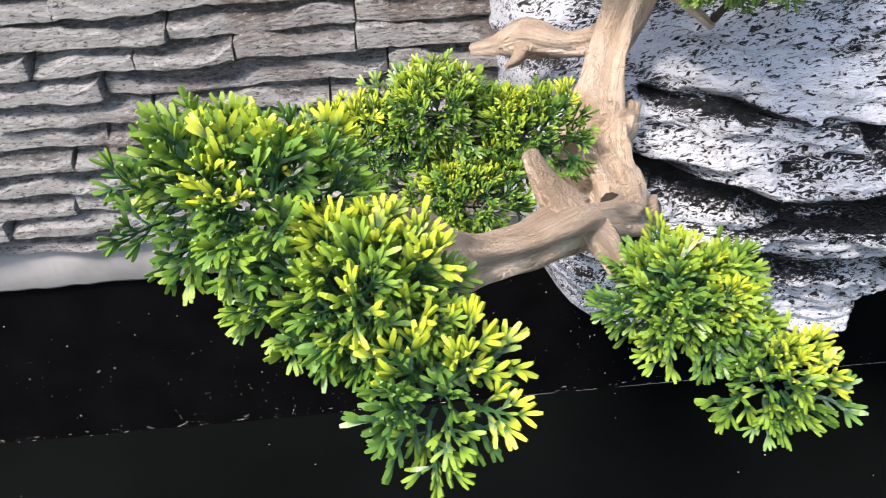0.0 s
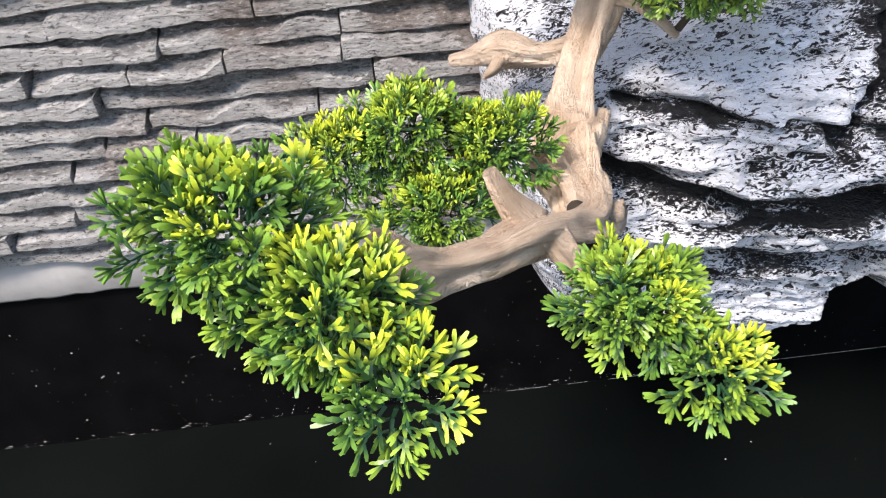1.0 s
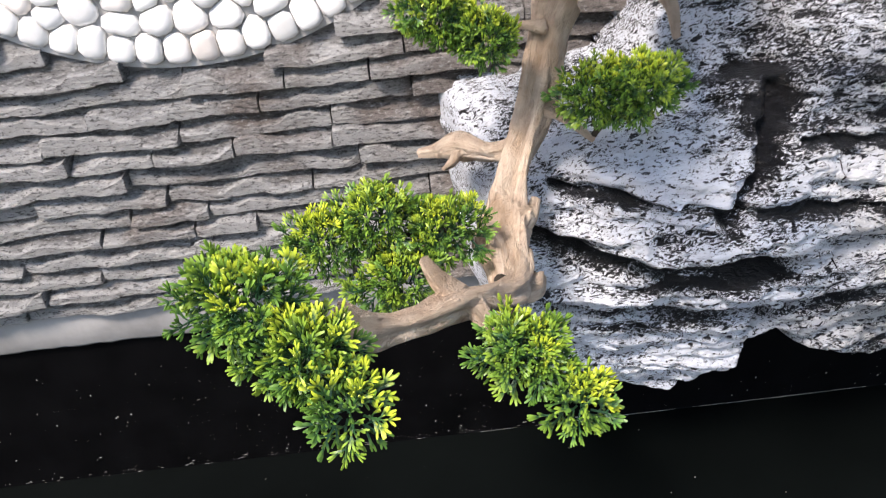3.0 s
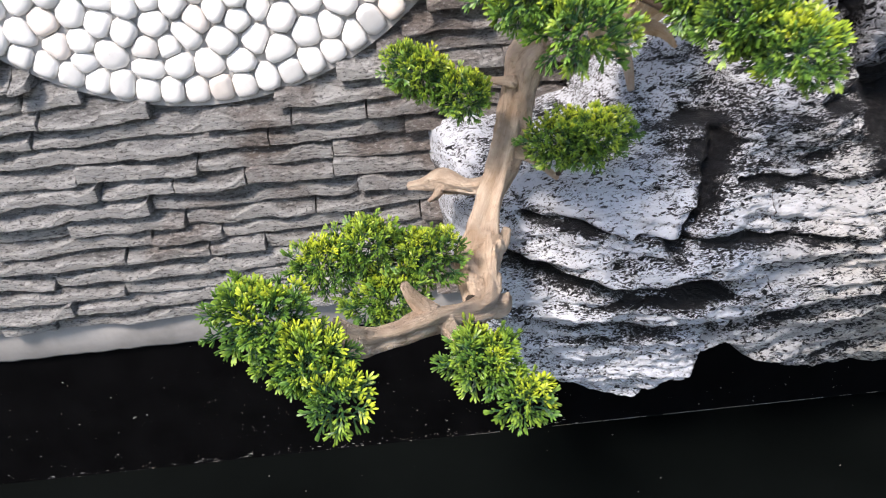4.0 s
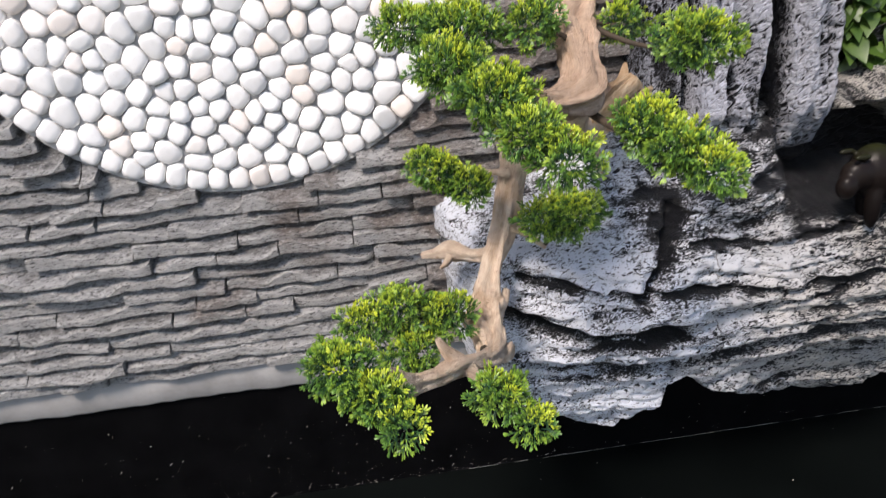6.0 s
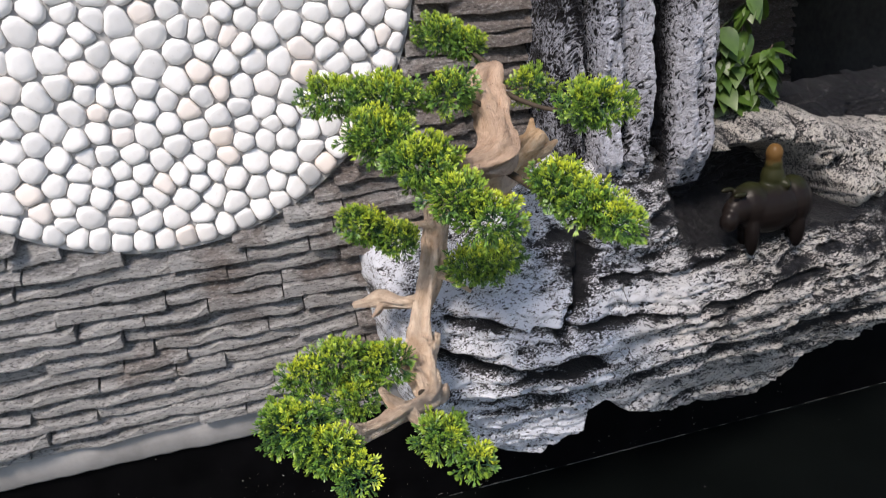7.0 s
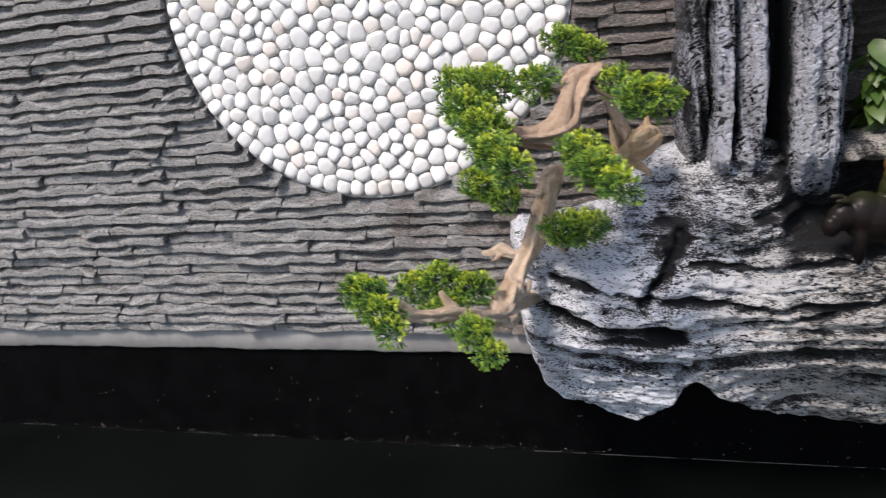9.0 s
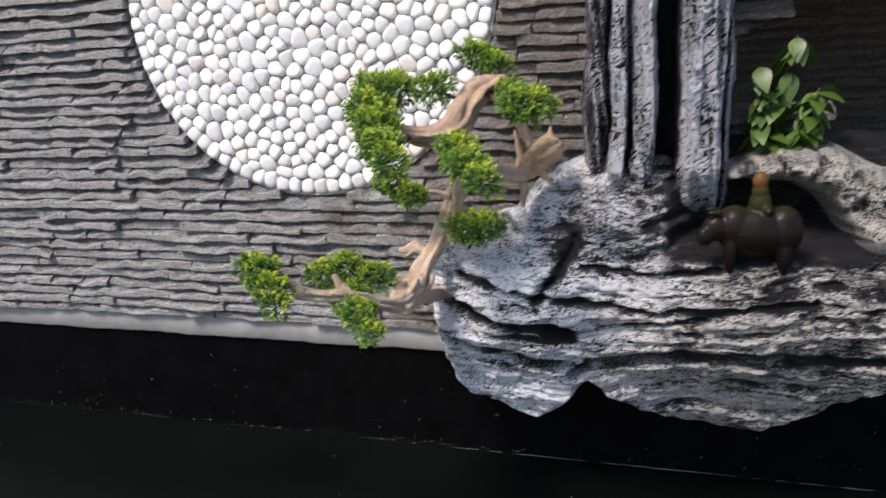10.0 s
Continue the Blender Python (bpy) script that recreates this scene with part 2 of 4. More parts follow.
def fbm(x, y, seed=0, octaves=4, gain=0.5):
    total, amp = 0, 1.0
    for i in range(octaves):
        total = total + amp * vnoise(x * 2 ** i, y * 2 ** i, seed + 17 * i)
        amp *= gain
    return total


def spline(points, n):
    pts = np.array(points, float)
    pts = np.vstack([2 * pts[0] - pts[1], pts, 2 * pts[-1] - pts[-2]])
    out, segs = [], len(pts) - 3
    for k in range(n):
        u = k / (n - 1) * segs
        i = min(int(u), segs - 1)
        t = u - i
        p0, p1, p2, p3 = pts[i:i + 4]
        out.append(0.5 * (2 * p1 + (p2 - p0) * t + (2 * p0 - 5 * p1 + 4 * p2 - p3) * t * t + (3 * p1 - p0 - 3 * p2 + p3) * t ** 3))
    return np.array(out)


def sweep(points, n=40, sides=20, rough=0.12, seed=1, flat=1.0):
    """A tapering, knotty limb along (x, y, z, radius) points: vertices, faces, uv."""
    c = spline(points, n)
    p, r = c[:, :3], np.maximum(c[:, 3], 0.0006)
    tan = np.gradient(p, axis=0)
    tan /= np.linalg.norm(tan, axis=1)[:, None]
    up = np.array((0.3, 0.2, 1.0))
    side = np.cross(tan[0], up)
    side /= np.linalg.norm(side)
    verts, uvs, faces, length = [], [], [], 0.0
    for k in range(n):
        if k:
            length += np.linalg.norm(p[k] - p[k - 1])
        side = side - tan[k] * (side @ tan[k])
        side /= np.linalg.norm(side)
        other = np.cross(tan[k], side)
        for j in range(sides):
            a = 2 * math.pi * j / sides
            ca, sa = math.cos(a), math.sin(a)
            w = 1 + rough * 2.0 * float(fbm(ca * 1.7 + 9 + length * 14, sa * 1.7 + 5 + length * 9, seed, 3))
            w += rough * 1.3 * float(vnoise(ca * 4 + 20 + length * 4, sa * 4 + 20, seed + 5))
            w += rough * 0.7 * float(vnoise(a * 3.2 + 40 + length * 9, length * 22, seed + 9))
            verts.append(p[k] + (side * ca + other * sa * flat) * r[k] * w)
            uvs.append((ca * 0.55 + 3 * j / sides, length * 2.2))
    for k in range(n - 1):
        for j in range(sides):
            j2 = (j + 1) % sides
            faces.append((k * sides + j, k * sides + j2, (k + 1) * sides + j2, (k + 1) * sides + j))
    for k, flip in ((0, True), (n - 1, False)):
        ring = [k * sides + j for j in range(sides)]
        verts.append(p[k] + tan[k] * (r[k] * 0.25 if k else -r[k] * 0.25))
        uvs.append((0.4, length * 2.2 * (k > 0)))
        mid = len(verts) - 1
        for j in range(sides):
            a, b = ring[j], ring[(j + 1) % sides]
            faces.append((b, a, mid) if flip else (a, b, mid))
    return verts, faces, uvs


def limb(name, points, parent, mat=None, label="", **kw):
    v, f, uv = sweep(points, **kw)
    return link_mesh(name, v, f, mat or WOOD, parent, True, label, uvs=uv)


def relief(name, x0, x1, z0, z1, step, shape, mat, parent=None, label=""):
    """A sculpted face standing out from the wall: shape(X, Z) gives how far, and the dry-brushed paint with any painted
    shade.
    """
    xs, zs = np.arange(x0, x1 + step / 2, step), np.arange(z0, z1 + step / 2, step)
    X, Z = np.meshgrid(xs, zs)
    depth, dx, dz, dry = shape(X, Z)
    keep = depth > -0.03
    nx = len(xs)
    verts = np.stack([X + dx, -depth, Z + dz], -1).reshape(-1, 3)
    k = keep[:-1, :-1] & keep[1:, :-1] & keep[:-1, 1:] & keep[1:, 1:]
    i, j = np.nonzero(k)
    a = i * nx + j
    faces = np.stack([a, a + 1, a + nx + 1, a + nx], -1)
    used = np.unique(faces)
    remap = np.full(len(verts), -1)
    remap[used] = np.arange(len(used))
    return link_mesh(name, verts[used].tolist(), remap[faces].tolist(), mat, parent, True, label, {"dry": dry.ravel()[used]})


# ---- structure ----
WATER_Z, EDGE_Z, STONE_Z = 0.40, 0.655, 0.712
CIRCLE_Z, CIRCLE_R = 1.458, 0.434

wall = tagged(box("wall_back", (-4.0, 0.004, EDGE_Z), (0.86, 0.16, 3.2), GROUT), "grey wall behind stacked slate cladding", "wall", kind="structure")
niche = tagged(box("wall_niche", (0.80, 0.60, EDGE_Z), (2.2, 0.75, 3.2), NICHE_SHADE), "recessed wall beside the waterfall rock, coloured dark for shade", "wall", kind="structure")
# side wall and unseen ceiling, added to keep light out of the niche
tagged(box("wall_niche_side", (1.62, -0.12, EDGE_Z), (1.80, 0.60, 3.2), NICHE_SHADE), "added wall closing the niche, coloured dark for shade", "wall", kind="structure")
tagged(box("ceiling", (0.865, -0.12, 1.48), (1.62, 0.60, 3.2), NICHE_SHADE), "unseen ceiling added over the niche to shade it", "ceiling", kind="structure")
basin = tagged(box("pond_wall", (-4.0, 0.0, 0.0), (3.2, 0.15, EDGE_Z - 0.002), BLACK), "black painted pond wall with dust specks", "wall", kind="structure")
water = tagged(box("water", (-4.0, -1.9, 0.2), (3.2, 0.0, WATER_Z), WATER), "still dark pond water below the wall", "water", kind="structure")
ground = tagged(box("ground", (-60, -60, -0.1), (60, -1.9, WATER_Z + 0.05), PAVING), "pale paving beyond the pond", "ground", kind="structure")


def plaster_band():
    n = 260
    xs = np.linspace(-3.9, 3.1, n * 3)
    low = EDGE_Z + 0.004 * fbm(xs * 9, xs * 0 + 3, 5, 4) + 0.003 * vnoise(xs * 60, xs * 0, 8)
    verts, faces = [], []
    for x, z in zip(xs, low):
        o = -0.010 - 0.002 * float(vnoise(x * 11, 4.0, 3))
        verts += [(x, 0.003, z + 0.001), (x, o + 0.002, z), (x, o, z + 0.003), (x, o, STONE_Z + 0.012), (x, 0.003, STONE_Z + 0.014)]
    for i in range(len(xs) - 1):
        for k in range(4):
            a = i * 5 + k
            faces.append((a, a + 5, a + 6, a + 1))
    ob = link_mesh("plaster_band", verts, faces, PLASTER, None, True)
    return tagged(ob, "smooth light grey plaster band along the wall's foot", "trim", kind="structure")


plaster_band()


# ---- artificial rock ----
ROCK_LOW = ((0.26, 0.80), (0.285, 0.725), (0.305, 0.674), (0.335, 0.628), (0.36, 0.608), (0.40, 0.600), (0.44, 0.598), (0.49, 0.584), (0.53, 0.580), (0.555, 0.590), (0.58, 0.613), (0.60, 0.641), (0.618, 0.668), (0.632, 0.684),
            (0.66, 0.666), (0.71, 0.632), (0.78, 0.602), (0.88, 0.584), (0.95, 0.588), (1.0, 0.612), (1.07, 0.660), (1.14, 0.722), (1.25, 0.82), (1.5, 0.93))
ROCK_LEFT = ((0.58, 0.44), (0.60, 0.37), (0.64, 0.328), (0.70, 0.306), (0.763, 0.296), (0.834, 0.288), (0.92, 0.280), (1.0, 0.275), (1.2, 0.275))
ROCK_TOP = ((0.26, 0.975), (0.40, 0.980), (0.47, 1.000), (0.52, 1.06), (0.56, 1.085), (0.62, 1.11), (0.70, 1.14), (1.6, 1.14))
ROCK_DEPTH = ((0.58, 0.175), (0.66, 0.205), (0.71, 0.220), (0.75, 0.245), (0.80, 0.280), (0.86, 0.285), (0.90, 0.270), (0.95, 0.232), (1.0, 0.17), (1.05, 0.13), (1.15, 0.10))
CREVICES = [
    (((0.358, 0.851), (0.423, 0.826), (0.532, 0.818), (0.597, 0.810)), 0.010, 0.050),
    (((0.50, 0.812), (0.55, 0.816), (0.597, 0.808)), 0.016, 0.040),
    (((0.382, 0.904), (0.439, 0.896), (0.546, 0.880), (0.733, 0.868), (0.863, 0.874), (1.0, 0.89)), 0.005, 0.026),
    (((0.37, 0.775), (0.41, 0.762), (0.481, 0.75), (0.546, 0.73), (0.601, 0.744)), 0.007, 0.034),
    (((0.604, 0.715), (0.637, 0.754), (0.736, 0.782), (0.87, 0.790), (1.04, 0.79), (1.2, 0.82)), 0.009, 0.045),
    (((0.553, 0.805), (0.692, 0.840), (0.829, 0.860)), 0.004, 0.022),
    (((0.62, 0.935), (0.72, 0.925), (0.85, 0.935)), 0.004, 0.020),
    (((0.537, 0.874), (0.578, 0.924), (0.608, 0.976)), 0.010, 0.030),
]


WHITE_BANDS = [
    (((0.36, 0.925), (0.45, 0.915), (0.56, 0.897)), 0.018, 0.22),
    (((0.61, 0.905), (0.70, 0.897), (0.80, 0.892)), 0.018, 0.24),
    (((0.40, 0.70), (0.50, 0.655), (0.57, 0.665)), 0.036, 0.26),
    (((0.38, 0.80), (0.46, 0.785), (0.56, 0.775), (0.64, 0.79)), 0.016, 0.20),
    (((0.42, 0.855), (0.50, 0.847), (0.57, 0.842)), 0.010, 0.14),
    (((0.66, 0.83), (0.74, 0.825)), 0.018, 0.14),
    (((0.72, 0.70), (0.82, 0.675), (0.93, 0.67)), 0.028, 0.20),
    (((0.27, 0.985), (0.31, 0.95)), 0.028, 0.24),
]


def near_line(X, Z, line):
    best = np.full(X.shape, 9.0)
    for (xa, za), (xb, zb) in zip(line[:-1], line[1:]):
        dx, dz = xb - xa, zb - za
        t = np.clip(((X - xa) * dx + (Z - za) * dz) / (dx * dx + dz * dz), 0, 1)
        best = np.minimum(best, np.hypot(X - xa - t * dx, Z - za - t * dz))
    return best


def table(points, v):
    a = np.array(points)
    return np.interp(v, a[:, 0], a[:, 1])


def boulder_shape(X, Z):
    wob = 0.006 * fbm(X * 22, Z * 22, 3, 3)
    d1, d2, d3 = Z - table(ROCK_LOW, X) + wob, X - table(ROCK_LEFT, Z) + wob, table(ROCK_TOP, X) - Z + wob
    d = np.minimum(np.minimum(d1, d2), d3 * 1.2 + 0.01)
    depth = table(ROCK_DEPTH, Z) * np.interp(X, (0.28, 0.36, 0.45, 0.55), (0.66, 0.80, 0.94, 1.0))
    hollow = np.interp(X, (0.76, 0.82, 1.04, 1.1), (0, 1, 1, 0)) * np.interp(Z, (0.955, 0.985), (0, 1))
    depth = depth * (1 - hollow) + 0.05 * hollow
    depth += 0.045 * np.interp(X, (0.60, 0.66, 0.86, 0.90), (0, 1, 1, 0)) * np.interp(Z, (0.96, 1.0, 1.07, 1.13), (0, 1, 1, 0))
    depth += 0.028 * fbm(X * 6 + 3, Z * 9, 11, 3)
    s = Z - 0.10 * (X - 0.5) + 0.035 * fbm(X * 5, Z * 3, 21, 2)
    missed = 0 * X
    for pitch, amp, seed in ((0.062, 0.017, 1), (0.023, 0.009, 5), (0.0095, 0.0032, 9)):
        u = s / pitch
        f = u - np.floor(u)
        gain = 0.35 + 1.1 * (vnoise(X * 6, np.floor(u) * 3.7, seed) + 0.5)
        depth += amp * gain * (np.minimum(f / 0.84, (1 - f) / 0.16) - 0.5)
        missed = missed + (amp > 0.004) * np.clip(gain, 0, 1.2) * np.clip((f - 0.80) / 0.08, 0, 1) * np.clip((1.04 - f) / 0.08, 0, 1)
    for line, width, amount in CREVICES:
        depth -= amount * np.exp(-(near_line(X, Z + 0.008 * fbm(X * 25, Z * 9, 41, 2), line) / width) ** 2)
    crease = 1 - 2 * np.abs(fbm(X * 13 + 2 * Z, s * 44, 37, 3, 0.55))
    depth += 0.011 * (crease - 0.6)
    fine = 0.6 - 2.2 * np.abs(fbm(X * 38, Z * 75, 31, 3, 0.6))
    depth += 0.006 * fine
    rim = (1 - np.exp(-np.maximum(d1, 0) / 0.008)) * (1 - np.exp(-np.maximum(d2, 0) / 0.018)) * (1 - np.exp(-np.maximum(d3 * 1.2 + 0.01, 0) / 0.030))
    depth = np.where(d > 0, depth * rim + 0.0, -0.05 + d)
    gz = np.gradient(depth, axis=0) / 0.003
    streak = 1 - 2 * np.abs(fbm(X * 30 + 9 * Z, s * 105 + 7 * X, 43, 2, 0.6))
    depth += 0.005 * (streak - 0.6) * rim
    dry = 0.475 - 0.20 * missed + 0.24 * (streak - 0.62) + 0.12 * fine + 0.28 * (crease - 0.6) + 0.05 * np.clip(-gz, -2.5, 0.8)
    for line, width, amount in CREVICES:
        dry -= 0.6 * np.exp(-(near_line(X, Z, line) / (width * 1.1)) ** 2)
    for line, width, gain in WHITE_BANDS:
        dry += 0.75 * gain * np.exp(-(near_line(X, Z + 0.012 * fbm(X * 14, Z * 14, 47, 2), line) / width) ** 2)
    # darker spot at the ledge corner, and darker towards the top
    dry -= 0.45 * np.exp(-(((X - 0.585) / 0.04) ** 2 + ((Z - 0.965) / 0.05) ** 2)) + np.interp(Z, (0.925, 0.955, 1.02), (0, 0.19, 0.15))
    # right: own greyer tone plus weaker light; hollow: shade painted in
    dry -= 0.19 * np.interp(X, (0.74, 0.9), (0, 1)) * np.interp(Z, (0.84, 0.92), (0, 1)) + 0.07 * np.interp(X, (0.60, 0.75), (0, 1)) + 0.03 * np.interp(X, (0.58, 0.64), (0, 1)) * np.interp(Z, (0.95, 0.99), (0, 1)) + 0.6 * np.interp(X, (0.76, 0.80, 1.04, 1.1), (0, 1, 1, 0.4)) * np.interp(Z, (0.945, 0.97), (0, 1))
    return depth, 0.004 * fbm(X * 40, Z * 40, 51, 2), 0.004 * fbm(X * 40, Z * 40, 61, 2), dry


FALL_FACETS = ((0.60, 0.10), (0.625, 0.13), (0.650, 0.12), (0.657, 0.09), (0.664, 0.160), (0.690, 0.172), (0.697, 0.11), (0.703, 0.145), (0.735, 0.172),
               (0.743, 0.15), (0.749, 0.080), (0.776, 0.075), (0.782, 0.15), (0.800, 0.176), (0.845, 0.170), (0.850, 0.13), (0.856, 0.165), (0.88, 0.15))
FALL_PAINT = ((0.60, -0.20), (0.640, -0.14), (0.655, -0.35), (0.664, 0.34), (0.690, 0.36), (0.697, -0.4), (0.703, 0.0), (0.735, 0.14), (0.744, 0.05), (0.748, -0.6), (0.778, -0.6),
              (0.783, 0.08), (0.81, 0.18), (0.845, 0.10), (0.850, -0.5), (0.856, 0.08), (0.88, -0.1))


def fall_shape(X, Z):
    side = np.minimum(X - 0.603 - 0.014 * fbm(Z * 9, X * 0, 7, 3), 0.882 + 0.012 * fbm(Z * 11, X * 0 + 4, 9, 3) - X)
    depth = 0.165 - 0.035 * np.clip((1.10 - Z) / 0.1, 0, 1)
    lean = X + 0.02 * fbm(Z * 5, X * 7, 71, 2)
    ridges = table(FALL_FACETS, lean) - 0.15
    fine = 1 - 2 * np.abs(fbm(X * 75 + Z * 48, Z * 62 - X * 45, 81, 2, 0.6)) - 0.6
    grooves = 1 - 2.6 * np.abs(fbm(X * 62 + 5 * Z, Z * 6, 85, 2, 0.6)) - 0.5
    depth = depth + ridges + 0.02 * fbm(X * 16, Z * 5, 91, 3) + 0.005 * fine + 0.012 * grooves
    depth = depth * (1 - np.exp(-np.maximum(side, 0) / 0.012)) * np.interp(Z, (0.99, 1.03, 1.09), (0.3, 0.8, 1.0))
    depth = np.where(side > 0, depth, -0.05)
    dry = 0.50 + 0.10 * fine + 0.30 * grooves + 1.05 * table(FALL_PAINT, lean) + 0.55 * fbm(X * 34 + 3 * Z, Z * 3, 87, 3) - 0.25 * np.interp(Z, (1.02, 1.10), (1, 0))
    return depth, 0.003 * fbm(X * 50, Z * 50, 55, 2), 0 * X, dry


def arch_shape(X, Z):
    top = np.interp(X, (0.85, 0.90, 0.955, 1.05, 1.12, 1.25, 1.5), (1.10, 1.112, 1.135, 1.135, 1.10, 1.09, 1.07))
    low = np.interp(X, (0.86, 0.90, 0.97, 1.03, 1.06, 1.10, 1.5), (1.065, 1.065, 1.06, 1.03, 0.98, 0.90, 0.85))
    wob = 0.008 * fbm(X * 20, Z * 20, 13, 3)
    d = np.minimum(np.minimum(top - Z + wob, Z - low + wob), X - 0.855 + wob)
    fine = 1 - 2.4 * np.abs(fbm(X * 45, Z * 45, 33, 3, 0.6)) - 0.5
    depth = 0.20 + 0.06 * fbm(X * 12, Z * 12, 23, 3) + 0.012 * fine
    depth = np.where(d > 0, depth * (1 - np.exp(-np.maximum(d, 0) / 0.014)), -0.05)
    return depth, 0 * X, 0 * X, 0.48 + 0.3 * fine


boulder = tagged(new("artificial_boulder"), "layered black cement boulder dry-brushed with white paint", "artificial rock")
relief("left_lobe", 0.24, 0.651, 0.56, 0.94, 0.002, boulder_shape, ROCK, boulder)
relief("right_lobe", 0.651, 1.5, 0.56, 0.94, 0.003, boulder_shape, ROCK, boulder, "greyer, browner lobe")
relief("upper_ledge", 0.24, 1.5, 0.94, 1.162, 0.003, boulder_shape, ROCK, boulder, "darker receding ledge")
fall = tagged(new("rock_waterfall"), "upright grooved cement waterfall rock with white streaks", "artificial rock")
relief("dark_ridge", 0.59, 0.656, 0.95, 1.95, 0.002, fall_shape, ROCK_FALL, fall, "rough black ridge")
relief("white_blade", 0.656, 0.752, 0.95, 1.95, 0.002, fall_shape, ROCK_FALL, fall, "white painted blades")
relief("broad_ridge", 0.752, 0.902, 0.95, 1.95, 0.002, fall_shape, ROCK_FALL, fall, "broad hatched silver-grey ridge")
arch = tagged(new("rock_arch"), "pale pitted cement rock over a dark hollow", "artificial rock")
relief("lintel", 0.85, 1.03, 0.84, 1.16, 0.003, arch_shape, ROCK_WARM, arch)
relief("pier", 1.03, 1.5, 0.80, 1.16, 0.003, arch_shape, ROCK_WARM, arch, "broad pale pier")


# ---- bonsai ----
def sprig_data(rng, size=0.0185):
    """One flat fan of forked needles: vertices, faces, tip."""
    verts, faces, tips = [], [], []

    def bar(a, b, ra, rb, ta, tb):
        a, b = np.array(a), np.array(b)
        t = (b - a) / np.linalg.norm(b - a)
        s = np.cross(t, (0.31, 0.87, 0.4))
        s /= np.linalg.norm(s)
        o = np.cross(t, s)
        k = len(verts)
        for c, r, tv in ((a, ra, ta), (a * 0.3 + b * 0.7, rb, tb), (b, rb * 0.6, tb)):
            for j in range(3):
                ang = 2 * math.pi / 3 * j
                verts.append(c + (s * math.cos(ang) + o * math.sin(ang)) * r)
                tips.append(tv)
        for m in (0, 3):
            for j in range(3):
                faces.append((k + m + j, k + m + (j + 1) % 3, k + m + 3 + (j + 1) % 3, k + m + 3 + j))
        faces.append((k + 6, k + 7, k + 8))

    def turned(d, a, tilt):
        v = np.array((math.cos(a) * d[0] - math.sin(a) * d[1], math.sin(a) * d[0] + math.cos(a) * d[1], d[2] + tilt))
        return v / np.linalg.norm(v)

    def branchlet(p, d, length):
        at = p
        for k in range(2):
            d = turned(d, rng.uniform(-0.2, 0.2), rng.uniform(-0.2, 0.2))
            nxt = at + d * length * 0.42
            bar(at, nxt, 0.0005, 0.00055, 0.1 + 0.3 * k, 0.3 + 0.3 * k)
            for i in ((-1, 1) if k else (rng.choice((-1, 1)),)):
                e = turned(d, i * 0.48 + rng.uniform(-0.15, 0.15), rng.uniform(-0.5, 0.5))
                bar(nxt, nxt + e * size * rng.uniform(0.26, 0.36), 0.00045, 0.00085, 0.05 + 0.15 * k, 0.7 + 0.28 * k)
            at = nxt
        bar(at, at + d * size * 0.33, 0.00045, 0.00085, 0.2, 1.0)

    axis, at = np.array((1.0, 0.0, 0.0)), np.zeros(3)
    for k in range(2):
        nxt = at + turned(axis, rng.uniform(-0.15, 0.15), rng.uniform(-0.15, 0.15)) * size * 0.24
        bar(at, nxt, 0.0008, 0.0007, 0.0, 0.1)
        for sgn in (-1, 1):
            branchlet(nxt, turned(axis, sgn * rng.uniform(0.45, 0.95), rng.uniform(-0.6, 0.6)), size * rng.uniform(0.30, 0.44) * (1.05 - 0.1 * k))
        at = nxt
    branchlet(at, turned(axis, rng.uniform(-0.2, 0.2), rng.uniform(-0.2, 0.2)), size * 0.40)
    return np.array(verts), faces, np.array(tips)


SPRIG_RNG = random.Random(4)
SPRIGS = [sprig_data(SPRIG_RNG) for _ in range(8)]
SPRIG_MESHES = []
for si, (sv, sf, st) in enumerate(SPRIGS * 3):
    me = bpy.data.meshes.new("sprig")
    me.from_pydata([tuple(v) for v in sv], [], sf)
    me.materials.append(LEAF)
    for key, vals in (("tip", st), ("rnd", np.full(len(sv), [0.38, 0.62, 0.88][si // 8] + SPRIG_RNG.uniform(-0.1, 0.05)))):
        me.attributes.new(key, "FLOAT", "POINT").data.foreach_set("value", np.asarray(vals, dtype=np.float32))
    SPRIG_MESHES.append(me)


